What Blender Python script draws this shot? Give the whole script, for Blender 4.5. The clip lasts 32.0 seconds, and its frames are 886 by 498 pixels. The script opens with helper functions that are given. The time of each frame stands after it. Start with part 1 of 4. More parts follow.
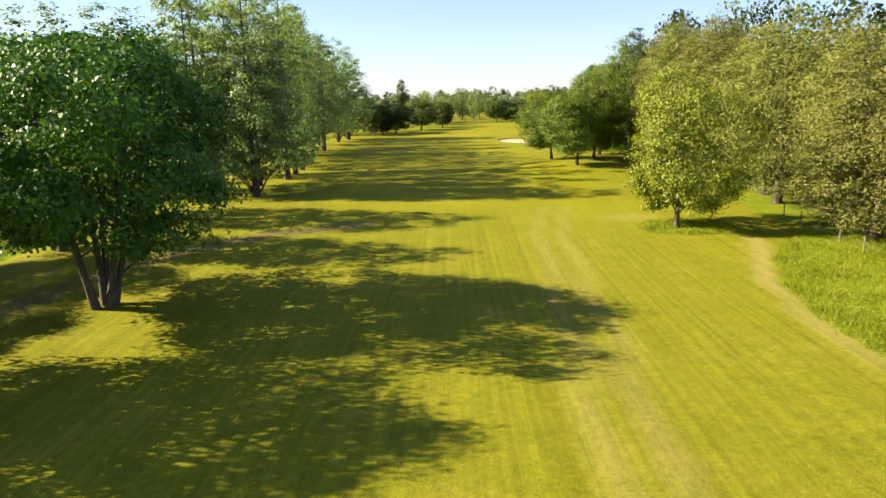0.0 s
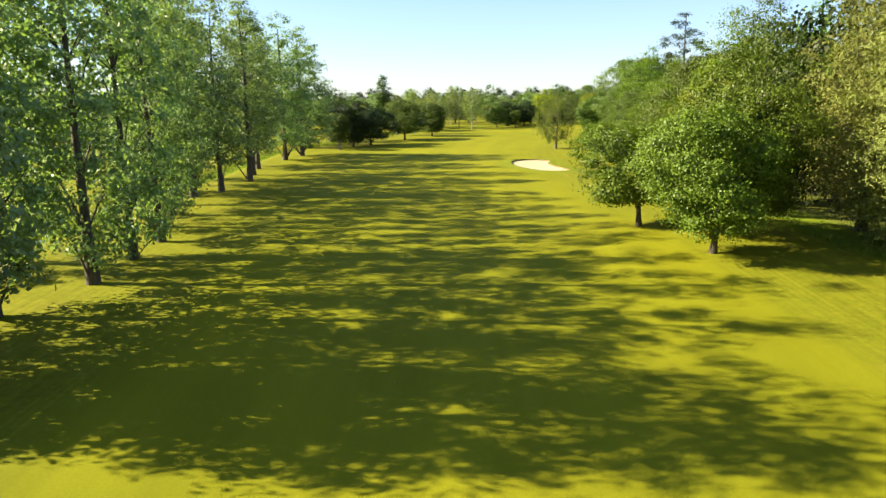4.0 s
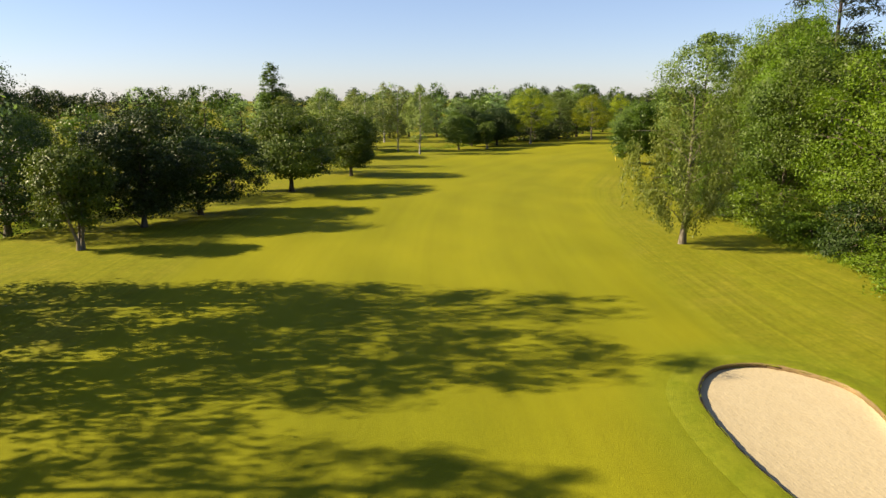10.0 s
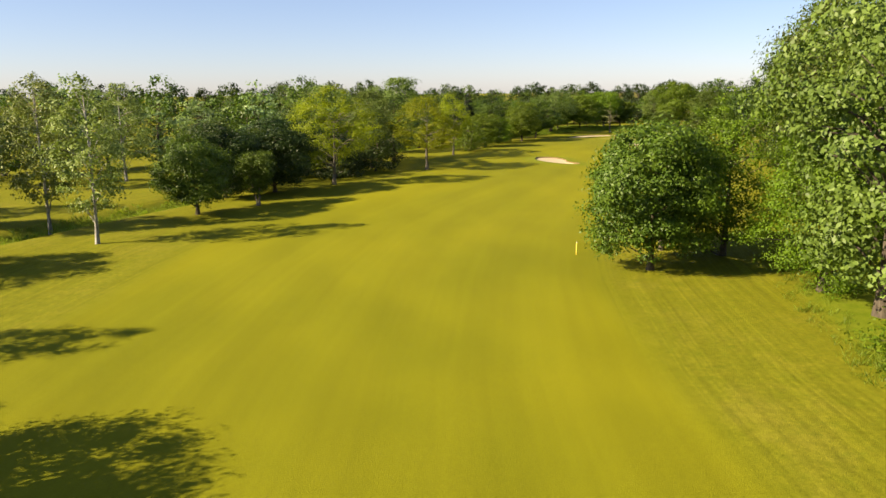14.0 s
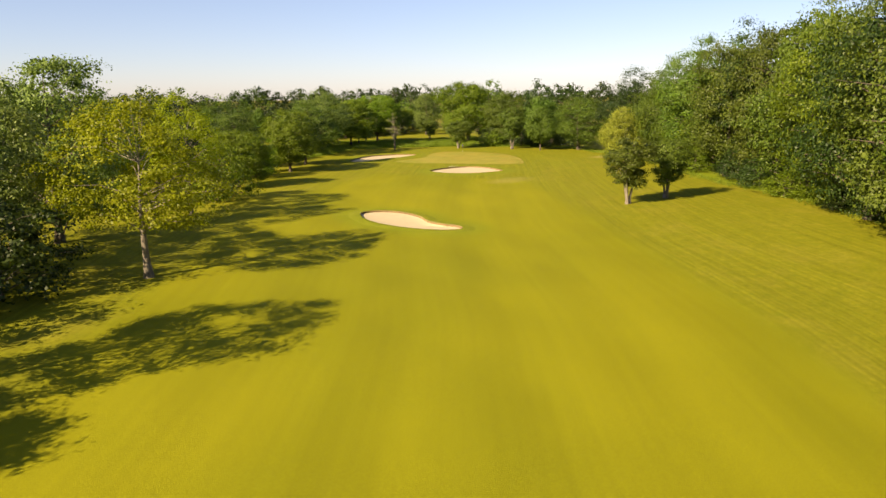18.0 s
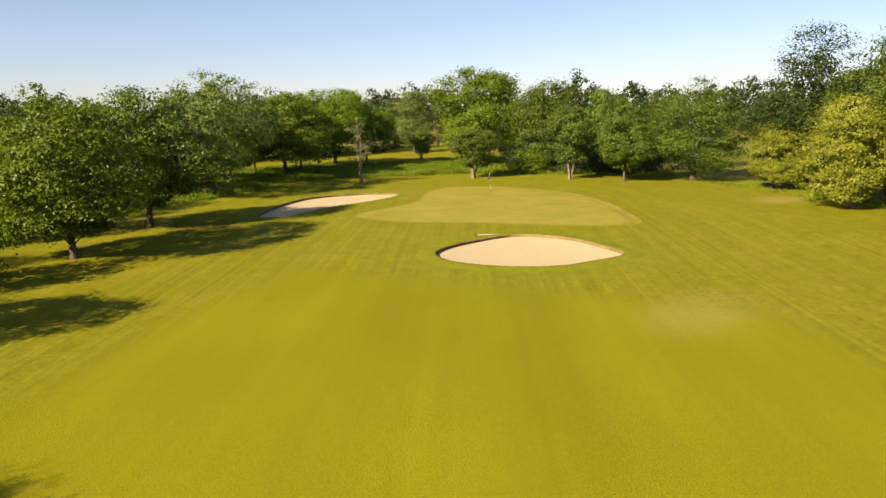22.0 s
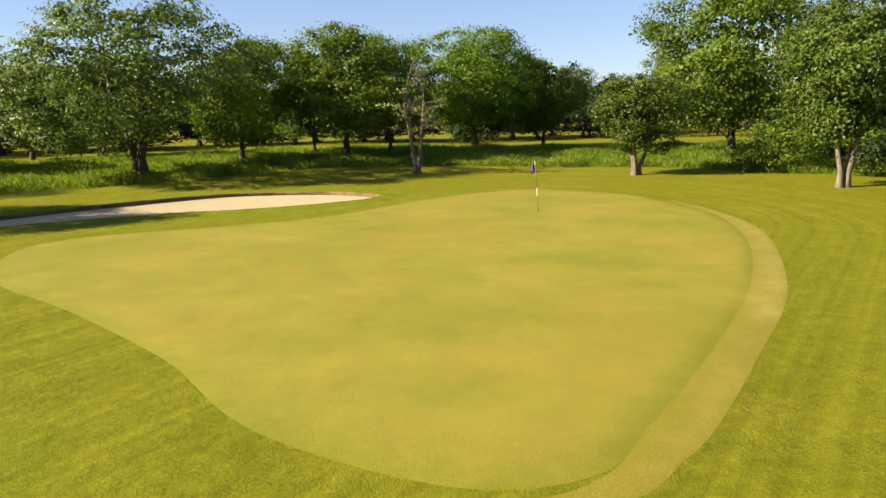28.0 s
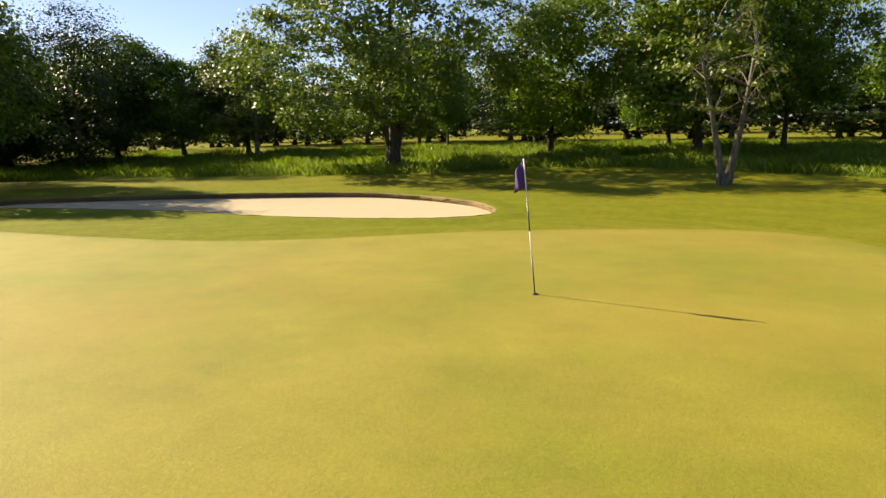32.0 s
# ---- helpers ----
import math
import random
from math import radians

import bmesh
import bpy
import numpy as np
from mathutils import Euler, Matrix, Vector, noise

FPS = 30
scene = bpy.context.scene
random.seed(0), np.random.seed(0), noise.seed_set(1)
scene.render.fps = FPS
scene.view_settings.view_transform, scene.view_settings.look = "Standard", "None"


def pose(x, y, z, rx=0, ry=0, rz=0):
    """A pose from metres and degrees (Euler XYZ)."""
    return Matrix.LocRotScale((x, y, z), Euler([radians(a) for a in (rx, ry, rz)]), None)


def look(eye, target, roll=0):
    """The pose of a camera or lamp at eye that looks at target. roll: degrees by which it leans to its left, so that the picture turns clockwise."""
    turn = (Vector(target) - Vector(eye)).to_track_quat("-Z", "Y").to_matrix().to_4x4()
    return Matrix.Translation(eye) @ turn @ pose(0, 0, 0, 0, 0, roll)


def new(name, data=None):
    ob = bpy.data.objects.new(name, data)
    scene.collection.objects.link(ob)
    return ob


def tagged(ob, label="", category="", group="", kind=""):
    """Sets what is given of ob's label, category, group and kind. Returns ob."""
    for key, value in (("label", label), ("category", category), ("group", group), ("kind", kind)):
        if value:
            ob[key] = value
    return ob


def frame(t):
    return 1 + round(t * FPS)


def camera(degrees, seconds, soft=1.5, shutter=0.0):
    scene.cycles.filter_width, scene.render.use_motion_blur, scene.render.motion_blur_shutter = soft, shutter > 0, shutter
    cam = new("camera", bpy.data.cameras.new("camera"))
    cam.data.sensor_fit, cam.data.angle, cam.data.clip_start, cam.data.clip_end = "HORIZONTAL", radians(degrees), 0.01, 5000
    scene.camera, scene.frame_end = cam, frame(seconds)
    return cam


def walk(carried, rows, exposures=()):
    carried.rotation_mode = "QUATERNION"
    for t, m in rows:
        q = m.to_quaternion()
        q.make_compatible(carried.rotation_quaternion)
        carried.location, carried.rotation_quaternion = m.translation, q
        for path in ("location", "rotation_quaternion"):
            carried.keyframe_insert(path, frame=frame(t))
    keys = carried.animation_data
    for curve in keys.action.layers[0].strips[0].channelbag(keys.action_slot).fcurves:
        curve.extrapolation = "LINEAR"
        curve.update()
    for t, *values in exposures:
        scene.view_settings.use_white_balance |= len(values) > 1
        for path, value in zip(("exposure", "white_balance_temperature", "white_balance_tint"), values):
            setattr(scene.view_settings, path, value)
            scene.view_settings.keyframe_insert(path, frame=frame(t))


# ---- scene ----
cam = camera(64.2, 32.0)
PATH = [
    (0, (2.369, -0.666, 10.411), (2.336, 1.29, 9.995), -1.5),
    (0.5, (2.283, 5.516, 10.423), (2.251, 7.472, 10.008), -1.4),
    (1, (2.187, 11.829, 10.597), (2.155, 13.785, 10.181), -1.7),
    (1.5, (2.229, 18.277, 10.769), (2.194, 20.233, 10.351), -1.8),
    (2, (2.161, 25.176, 11.066), (2.128, 27.131, 10.645), -1.9),
    (2.5, (1.661, 32.378, 11.15), (1.64, 34.334, 10.732), -2.5),
    (4.5, (1.621, 61.203, 11.554), (1.625, 63.157, 11.128), -0.3),
    (5, (1.928, 68.223, 11.714), (1.93, 70.177, 11.286), -0.3),
    (5.5, (2.283, 75.19, 11.774), (2.28, 77.144, 11.348), -0.3),
    (6, (2.422, 82.296, 11.828), (2.416, 84.25, 11.403), -0.4),
    (6.5, (2.381, 89.377, 11.926), (2.376, 91.332, 11.501), -0.4),
    (7, (2.35, 96.969, 11.979), (2.346, 98.923, 11.553), -0.4),
    (7.5, (2.226, 105.511, 11.993), (2.225, 107.466, 11.568), -0.5),
    (8, (2.043, 114.379, 12.016), (2.053, 116.334, 11.592), -0.6),
    (8.5, (1.996, 124.001, 11.979), (2.026, 125.955, 11.554), -0.6),
    (9, (1.948, 133.623, 11.999), (2.005, 135.576, 11.573), -0.5),
    (9.5, (1.869, 144.198, 11.747), (1.987, 146.149, 11.324), -0.5),
    (10, (1.722, 154.436, 11.488), (1.923, 156.381, 11.069), -0.3),
    (10.5, (1.934, 164.554, 11.474), (2.208, 166.491, 11.057), -0.2),
    (11, (2.568, 174.696, 11.557), (2.919, 176.621, 11.139), -0.3),
    (11.5, (3.368, 184.915, 11.733), (3.796, 186.823, 11.315), -0.3),
    (12, (4.822, 195.259, 11.901), (5.329, 197.147, 11.481), -0.4),
    (12.5, (6.927, 205.39, 11.928), (7.508, 207.257, 11.507), -0.3),
    (13, (9.219, 215.338, 12.245), (9.873, 217.18, 11.82), -0.4),
    (13.5, (11.299, 225.315, 12.499), (12.041, 227.122, 12.069), -0.4),
    (15.5, (22.128, 262.268, 12.76), (23.242, 263.87, 12.317), -0.6),
    (16, (25.156, 270.394, 12.697), (26.36, 271.929, 12.257), -0.4),
    (16.5, (28.422, 277.759, 12.599), (29.71, 279.224, 12.159), -0.2),
    (17, (31.894, 284.643, 12.406), (33.262, 286.034, 11.968), -0.4),
    (17.5, (35.778, 290.971, 12.129), (37.211, 292.298, 11.699), -0.5),
    (18, (39.986, 296.932, 11.812), (41.454, 298.223, 11.389), -0.7),
    (18.5, (44.708, 302.816, 11.555), (46.187, 304.097, 11.14), -0.8),
    (19, (49.726, 308.457, 11.314), (51.211, 309.732, 10.901), -1.0),
    (19.5, (55.59, 314.629, 11.166), (57.079, 315.9, 10.758), -1.2),
    (20, (61.996, 320.999, 10.956), (63.489, 322.268, 10.552), -1.2),
    (20.5, (69.055, 327.696, 10.548), (70.556, 328.958, 10.151), -0.9),
    (21, (76.402, 334.386, 9.884), (77.911, 335.64, 9.496), -0.9),
    (21.5, (84.24, 340.683, 9.388), (85.748, 341.94, 9.003), -1.1),
    (22, (91.849, 345.731, 8.882), (93.351, 346.994, 8.496), -1.0),
    (22.5, (98.887, 349.813, 8.451), (100.382, 351.086, 8.066), -1.0),
    (23, (104.527, 352.762, 8.204), (105.992, 354.069, 7.822), -1.0),
    (23.5, (109.243, 354.737, 7.87), (110.666, 356.09, 7.487), -1.0),
    (24, (113.349, 356.016, 7.339), (114.721, 357.421, 6.956), -1.0),
    (24.5, (116.89, 356.604, 6.888), (118.207, 358.058, 6.501), -1.0),
    (26.5, (130.055, 359.065, 5.295), (131.05, 360.756, 4.91), -1.1),
    (27, (133.078, 360.076, 5.036), (133.971, 361.823, 4.649), -1.2),
    (27.5, (135.822, 361.18, 4.544), (136.603, 362.982, 4.167), -1.1),
    (28, (138.712, 362.583, 4.237), (139.345, 364.443, 3.861), -1.2),
    (28.5, (141.526, 364.187, 3.983), (141.998, 366.094, 3.609), -1.3),
    (29, (144.158, 366.028, 3.735), (144.456, 367.971, 3.365), -1.4),
    (29.5, (146.641, 368.121, 3.628), (146.755, 370.083, 3.256), -1.6),
    (30, (148.788, 370.171, 3.446), (148.734, 372.135, 3.075), -1.6),
    (30.5, (150.851, 372.507, 3.256), (150.627, 374.461, 2.89), -1.7),
    (31, (152.763, 374.877, 3.03), (152.344, 376.799, 2.673), -1.5),
    (31.5, (154.605, 377.27, 2.88), (153.953, 379.128, 2.53), -1.4),
    (32, (156.042, 379.587, 2.688), (155.148, 381.343, 2.346), -1.2),
]
EXPOSURES = [(0, 2.05, 6750, 9), (2.5, 2.05, 6600, 6), (4.5, 2.12, 6550, 0), (6, 2.1, 6550, 1), (7.5, 1.8, 6650, 5), (9, 1.58, 6750, 8), (13, 1.6, 6900, 11), (16, 1.6, 7150, 12), (19, 1.61, 7600, 15), (21, 1.52, 7450, 13), (22, 1.54, 7500, 13), (24, 1.52, 7400, 13), (27, 1.55, 6450, 8), (28, 1.62, 6700, 8), (30, 1.64, 7600, 16), (32, 1.56, 6850, 10)]
walk(cam, [(t, look(eye, target, roll)) for t, eye, target, roll in PATH], EXPOSURES)

# ---- light ----
SUN_ELEV, SUN_AZ = radians(31.0), radians(84.0)      # azimuth from +y towards -x
sun_way = Vector((-math.sin(SUN_AZ) * math.cos(SUN_ELEV), math.cos(SUN_AZ) * math.cos(SUN_ELEV), math.sin(SUN_ELEV)))
world = bpy.data.worlds.new("sky")
scene.world = world
world.use_nodes = True
wn, wl = world.node_tree.nodes, world.node_tree.links
sky = wn.new("ShaderNodeTexSky")
sky.sky_type, sky.sun_disc = "NISHITA", False
sky.sun_elevation, sky.sun_rotation = SUN_ELEV, -SUN_AZ
sky.air_density, sky.dust_density, sky.ozone_density = 0.9, 0.3, 4.5
tint = wn.new("ShaderNodeMix")
tint.data_type, tint.blend_type = "RGBA", "MULTIPLY"
tint.inputs[0].default_value, tint.inputs[7].default_value = 1.0, (1.18, 1.08, 1.22, 1)
haze = wn.new("ShaderNodeMix")
haze.data_type = "RGBA"
haze.inputs[0].default_value, haze.inputs[7].default_value = 0.12, (7.0, 8.2, 8.8, 1)
wl.new(sky.outputs[0], tint.inputs[6])
wl.new(tint.outputs[2], haze.inputs[6])
wl.new(haze.outputs[2], wn["Background"].inputs[0])
wn["Background"].inputs[1].default_value = 0.0445
sun = new("sun", bpy.data.lights.new("sun", "SUN"))
sun.data.energy, sun.data.angle, sun.data.color = 5.0, radians(0.53), (1.0, 0.845, 0.59)
sun.matrix_world = look(sun_way * 300, (0, 0, 0))

# ---- small maths ----
rng = np.random.default_rng(7)


def smooth(a, b, x):
    t = np.clip((np.asarray(x, float) - a) / (b - a), 0, 1)
    return t * t * (3 - 2 * t)


def line_dist(px, py, line):
    """Distance to a polyline, signed side, and the length along it."""
    best = np.full(np.shape(px), 1e9)
    side, along = np.zeros(np.shape(px)), np.zeros(np.shape(px))
    run = 0.0
    for (ax, ay), (bx, by) in zip(line, line[1:]):
        dx, dy = bx - ax, by - ay
        ln = math.hypot(dx, dy)
        t = np.clip(((px - ax) * dx + (py - ay) * dy) / ln ** 2, 0, 1)
        d = np.hypot(px - ax - t * dx, py - ay - t * dy)
        near = d < best
        best = np.where(near, d, best)
        side = np.where(near, np.sign((px - ax) * dy - (py - ay) * dx), side)
        along = np.where(near, run + t * ln, along)
        run += ln
    return best, side, along


def inside_dist(px, py, poly):
    """Signed distance to a closed outline, negative inside."""
    d, _, _ = line_dist(px, py, poly + poly[:1])
    ins = np.zeros(np.shape(px), bool)
    for (ax, ay), (bx, by) in zip(poly, poly[1:] + poly[:1]):
        if ay != by:
            ins ^= ((ay > py) != (by > py)) & (px < (bx - ax) * (py - ay) / (by - ay) + ax)
    return np.where(ins, -d, d)


def rounded(poly, per=6):
    """A closed smooth outline through the given corners (Catmull-Rom)."""
    out, n = [], len(poly)
    for i in range(n):
        p0, p1, p2, p3 = (np.array(poly[(i + k) % n], float) for k in (-1, 0, 1, 2))
        for k in range(per):
            t = k / per
            q = 0.5 * (2 * p1 + (p2 - p0) * t + (2 * p0 - 5 * p1 + 4 * p2 - p3) * t * t + (3 * p1 - p0 - 3 * p2 + p3) * t ** 3)
            out.append((float(q[0]), float(q[1])))
    return out


# ---- plan ----
def flowing(line, per=6):
    """An open smooth line through the given points (Catmull-Rom)."""
    out, n = [], len(line)
    for i in range(n - 1):
        p0, p1, p2, p3 = (np.array(line[min(max(i + k, 0), n - 1)], float) for k in (-1, 0, 1, 2))
        for k in range(per):
            t = k / per
            q = 0.5 * (2 * p1 + (p2 - p0) * t + (2 * p0 - 5 * p1 + 4 * p2 - p3) * t * t + (3 * p1 - p0 - 3 * p2 + p3) * t ** 3)
            out.append((float(q[0]), float(q[1])))
    return out + [tuple(line[-1])]


CENTRE = flowing([(3, -60), (3, 60), (3, 150), (5, 205), (14, 250), (40, 295), (67, 320), (88, 341), (116, 364), (150, 390)], 3)
FAIRWAY = flowing([(21, 50), (18, 150), (20, 200), (29, 238), (36, 258), (52, 285), (77, 307), (105, 335), (124, 354)], 2) + flowing([(117, 378), (95, 368), (72, 351), (38, 316), (20, 298), (-2, 252), (-11, 205), (-13, 150), (-13, 50)], 2)
DITCH = [(-36, -40), (-34, 60), (-34, 150), (-35, 205), (-24, 255), (-2, 303), (20, 324), (34, 345), (60, 372), (90, 400)]
TRACK = [(-27, 30), (-23.7, 37.9), (-22.8, 42.7), (-21.2, 46.3), (-18.3, 52.3), (-14, 57.4), (-6, 62)]
BUNKER_A = rounded([(14.4, 179.2), (16.3, 181.6), (18.8, 181.7), (20.6, 179.0), (19.7, 174.4), (20.2, 169.5), (21.3, 164.6), (21.0, 162.6), (18.8, 161.9), (16.5, 163.2), (14.6, 167.2), (13.7, 171.8), (13.7, 175.8)])
BUNKER_B = rounded([(89.0, 351.0), (87.2, 349.2), (85.9, 346.3), (85.6, 342.9), (86.1, 340.2), (87.2, 338.1), (88.6, 337.4), (89.4, 338.6), (89.2, 340.4), (89.5, 342.4), (90.8, 344.7), (91.6, 347.8), (90.8, 350.2)])
BUNKER_C = rounded([(124.8, 374.0), (123.9, 372.1), (124.1, 369.9), (125.0, 367.9), (126.5, 366.2), (128.5, 365.3), (131.5, 364.6), (133.0, 366.9), (134.1, 369.6), (134.0, 372.1), (132.7, 374.1), (129.0, 374.9), (126.4, 374.8)])
BUNKER_D = rounded([(128.0, 396.9), (129.0, 394.9), (132.8, 395.9), (137.0, 396.8), (141.4, 396.8), (146.1, 397.7), (147.6, 399.6), (145.2, 402.8), (140.4, 404.4), (136.1, 403.0), (131.5, 400.0)])
BUNKERS = [BUNKER_A, BUNKER_B, BUNKER_C, BUNKER_D]
GREEN = rounded([(134.7, 391.4), (132.5, 389.4), (132.9, 384.4), (135.4, 380.0), (137.7, 375.4), (138.9, 371.9), (140.9, 369.4), (142.6, 368.9), (144.0, 369.7), (147.1, 372.1), (151.2, 375.7), (155.1, 380.1), (157.8, 384.4), (159.2, 389.1), (159.2, 394.5), (155.8, 398.6), (149.7, 396.8), (144.1, 393.0), (139.5, 392.0)])


def height(px, py):
    """Height of the natural ground."""
    px, py = np.asarray(px, float), np.asarray(py, float)
    z = -0.8 * (1 - smooth(40, 85, py))
    z = z + 0.8 * np.exp(-(((px - 24) / 14) ** 2 + ((py - 107) / 16) ** 2))
    z = z + 0.9 * smooth(404, 431, py) * (1 - 0.4 * smooth(158, 175, px)) * smooth(60, 110, px)
    z = z + 0.12 * np.sin(px * 0.11 + 1) * np.sin(py * 0.083) * smooth(0, 40, np.abs(px - 150) + np.abs(py - 385))
    d, _, _ = line_dist(px, py, DITCH)
    z = z - 0.9 * np.exp(-(d / 1.9) ** 2)
    g = inside_dist(px, py, GREEN)
    z = z + 0.04 * (1 - smooth(-2, 6, g))
    return z


def hz(px, py):
    return float(height(px, py))


# ---- mesh helpers ----
def mesh_of(name, verts, faces, mat=None, smooth_shade=False):
    me = bpy.data.meshes.new(name)
    verts, faces = np.asarray(verts, np.float32), [tuple(f) for f in faces] if not isinstance(faces, np.ndarray) else faces
    if isinstance(faces, np.ndarray):
        k, n = faces.shape[1], len(faces)
        me.vertices.add(len(verts))
        me.vertices.foreach_set("co", verts.ravel())
        me.loops.add(k * n)
        me.loops.foreach_set("vertex_index", faces.ravel().astype(np.int32))
        me.polygons.add(n)
        me.polygons.foreach_set("loop_start", np.arange(0, k * n, k, dtype=np.int32))
        me.polygons.foreach_set("loop_total", np.full(n, k, np.int32))
        me.update(calc_edges=True)
    else:
        me.from_pydata(verts.tolist(), [], faces)
    if smooth_shade:
        me.polygons.foreach_set("use_smooth", np.ones(len(me.polygons), bool))
    if mat:
        me.materials.append(mat)
    if not isinstance(faces, np.ndarray):
        me.validate()
    return me


def part(name, me, parent, label=""):
    ob = new(name, me)
    ob.parent = parent
    return tagged(ob, label=label)


class Buf:
    def __init__(self):
        self.v, self.f = [], []

    def tube(self, pts, radii, sides=6, cap=False):
        pts = [Vector(p) for p in pts]
        base = len(self.v)
        for i, (p, r) in enumerate(zip(pts, radii)):
            way = (pts[min(i + 1, len(pts) - 1)] - pts[max(i - 1, 0)]).normalized()
            a = way.orthogonal().normalized() if abs(way.z) < 0.9 else Vector((1, 0, 0)).cross(way).normalized()
            b = way.cross(a)
            for k in range(sides):
                t = 2 * math.pi * k / sides
                self.v.append(tuple(p + (a * math.cos(t) + b * math.sin(t)) * r))
        for i in range(len(pts) - 1):
            for k in range(sides):
                k2 = (k + 1) % sides
                self.f.append((base + i * sides + k, base + i * sides + k2, base + (i + 1) * sides + k2, base + (i + 1) * sides + k))
        if cap:
            self.f.append(tuple(base + (len(pts) - 1) * sides + k for k in range(sides)))

    def mesh(self, name, mat, smooth_shade=True):
        return mesh_of(name, self.v, self.f, mat, smooth_shade)


# ---- materials ----
def material(name):
    m = bpy.data.materials.new(name)
    m.use_nodes = True
    return m, m.node_tree.nodes, m.node_tree.links, m.node_tree.nodes["Principled BSDF"]


def noise_node(n, l, scale, detail=4, vec=None, rough=0.6):
    t = n.new("ShaderNodeTexNoise")
    t.inputs["Scale"].default_value, t.inputs["Detail"].default_value, t.inputs["Roughness"].default_value = scale, detail, rough
    if vec is not None:
        l.new(vec, t.inputs["Vector"])
    return t.outputs["Fac"]


def mixc(n, l, fac, a, b, how="MIX"):
    m = n.new("ShaderNodeMix")
    m.data_type, m.blend_type = "RGBA", how
    for sock, val in ((m.inputs[0], fac), (m.inputs[6], a), (m.inputs[7], b)):
        if isinstance(val, bpy.types.NodeSocket):
            l.new(val, sock)
        elif isinstance(val, (int, float)):
            sock.default_value = val
        else:
            sock.default_value = (*val, 1)
    return m.outputs[2]


def ramp(n, l, fac, a, b, lo=0.0, hi=1.0):
    m = n.new("ShaderNodeMapRange")
    l.new(fac, m.inputs[0])
    m.inputs[1].default_value, m.inputs[2].default_value = a, b
    m.inputs[3].default_value, m.inputs[4].default_value = lo, hi
    return m.outputs[0]


def bump(n, l, fac, strength, dist, bsdf):
    b = n.new("ShaderNodeBump")
    b.inputs["Strength"].default_value, b.inputs["Distance"].default_value = strength, dist
    l.new(fac, b.inputs["Height"])
    l.new(b.outputs[0], bsdf.inputs["Normal"])


def maths(n, l, op, a, b):
    m = n.new("ShaderNodeMath")
    m.operation = op
    for sock, val in zip(m.inputs, (a, b)):
        if isinstance(val, bpy.types.NodeSocket):
            l.new(val, sock)
        else:
            sock.default_value = val
    return m.outputs[0]


def leaf_material(name, dark, light, through_col, trans=0.2, rough=0.48):
    m, n, l, bsdf = material(name)
    info, geo = n.new("ShaderNodeObjectInfo"), n.new("ShaderNodeNewGeometry")
    tex = n.new("ShaderNodeTexCoord")
    big = noise_node(n, l, 0.35, 2, tex.outputs["Object"])
    f = maths(n, l, "MULTIPLY_ADD", geo.outputs["Random Per Island"], 0.55)
    f.node.inputs[2].default_value = 0.0
    f2 = maths(n, l, "ADD", f, ramp(n, l, big, 0.3, 0.7, -0.1, 0.35))
    c = mixc(n, l, f2, dark, light)
    hue = n.new("ShaderNodeHueSaturation")
    l.new(ramp(n, l, info.outputs["Random"], 0, 1, 0.478, 0.502), hue.inputs["Hue"])
    l.new(ramp(n, l, info.outputs["Random"], 0, 1, 0.78, 1.2), hue.inputs["Value"])
    l.new(c, hue.inputs["Color"])
    l.new(hue.outputs[0], bsdf.inputs["Base Color"])
    bsdf.inputs["Roughness"].default_value = rough
    bsdf.inputs["Specular IOR Level"].default_value = 0.2
    tr = n.new("ShaderNodeBsdfTranslucent")
    l.new(mixc(n, l, 1.0, hue.outputs[0], through_col, "MULTIPLY"), tr.inputs[0])
    mx = n.new("ShaderNodeMixShader")
    mx.inputs[0].default_value = trans
    l.new(bsdf.outputs[0], mx.inputs[1])
    l.new(tr.outputs[0], mx.inputs[2])
    l.new(mx.outputs[0], n["Material Output"].inputs[0])
    return m


def bark_material(name, a, b, scale=9.0):
    m, n, l, bsdf = material(name)
    tex = n.new("ShaderNodeTexCoord")
    mp = n.new("ShaderNodeMapping")
    mp.inputs["Scale"].default_value = (1, 1, 0.22)
    l.new(tex.outputs["Object"], mp.inputs[0])
    f = noise_node(n, l, scale, 5, mp.outputs[0])
    l.new(mixc(n, l, ramp(n, l, f, 0.35, 0.65), a, b), bsdf.inputs["Base Color"])
    bsdf.inputs["Roughness"].default_value = 0.9
    bump(n, l, f, 0.8, 0.03, bsdf)
    return m


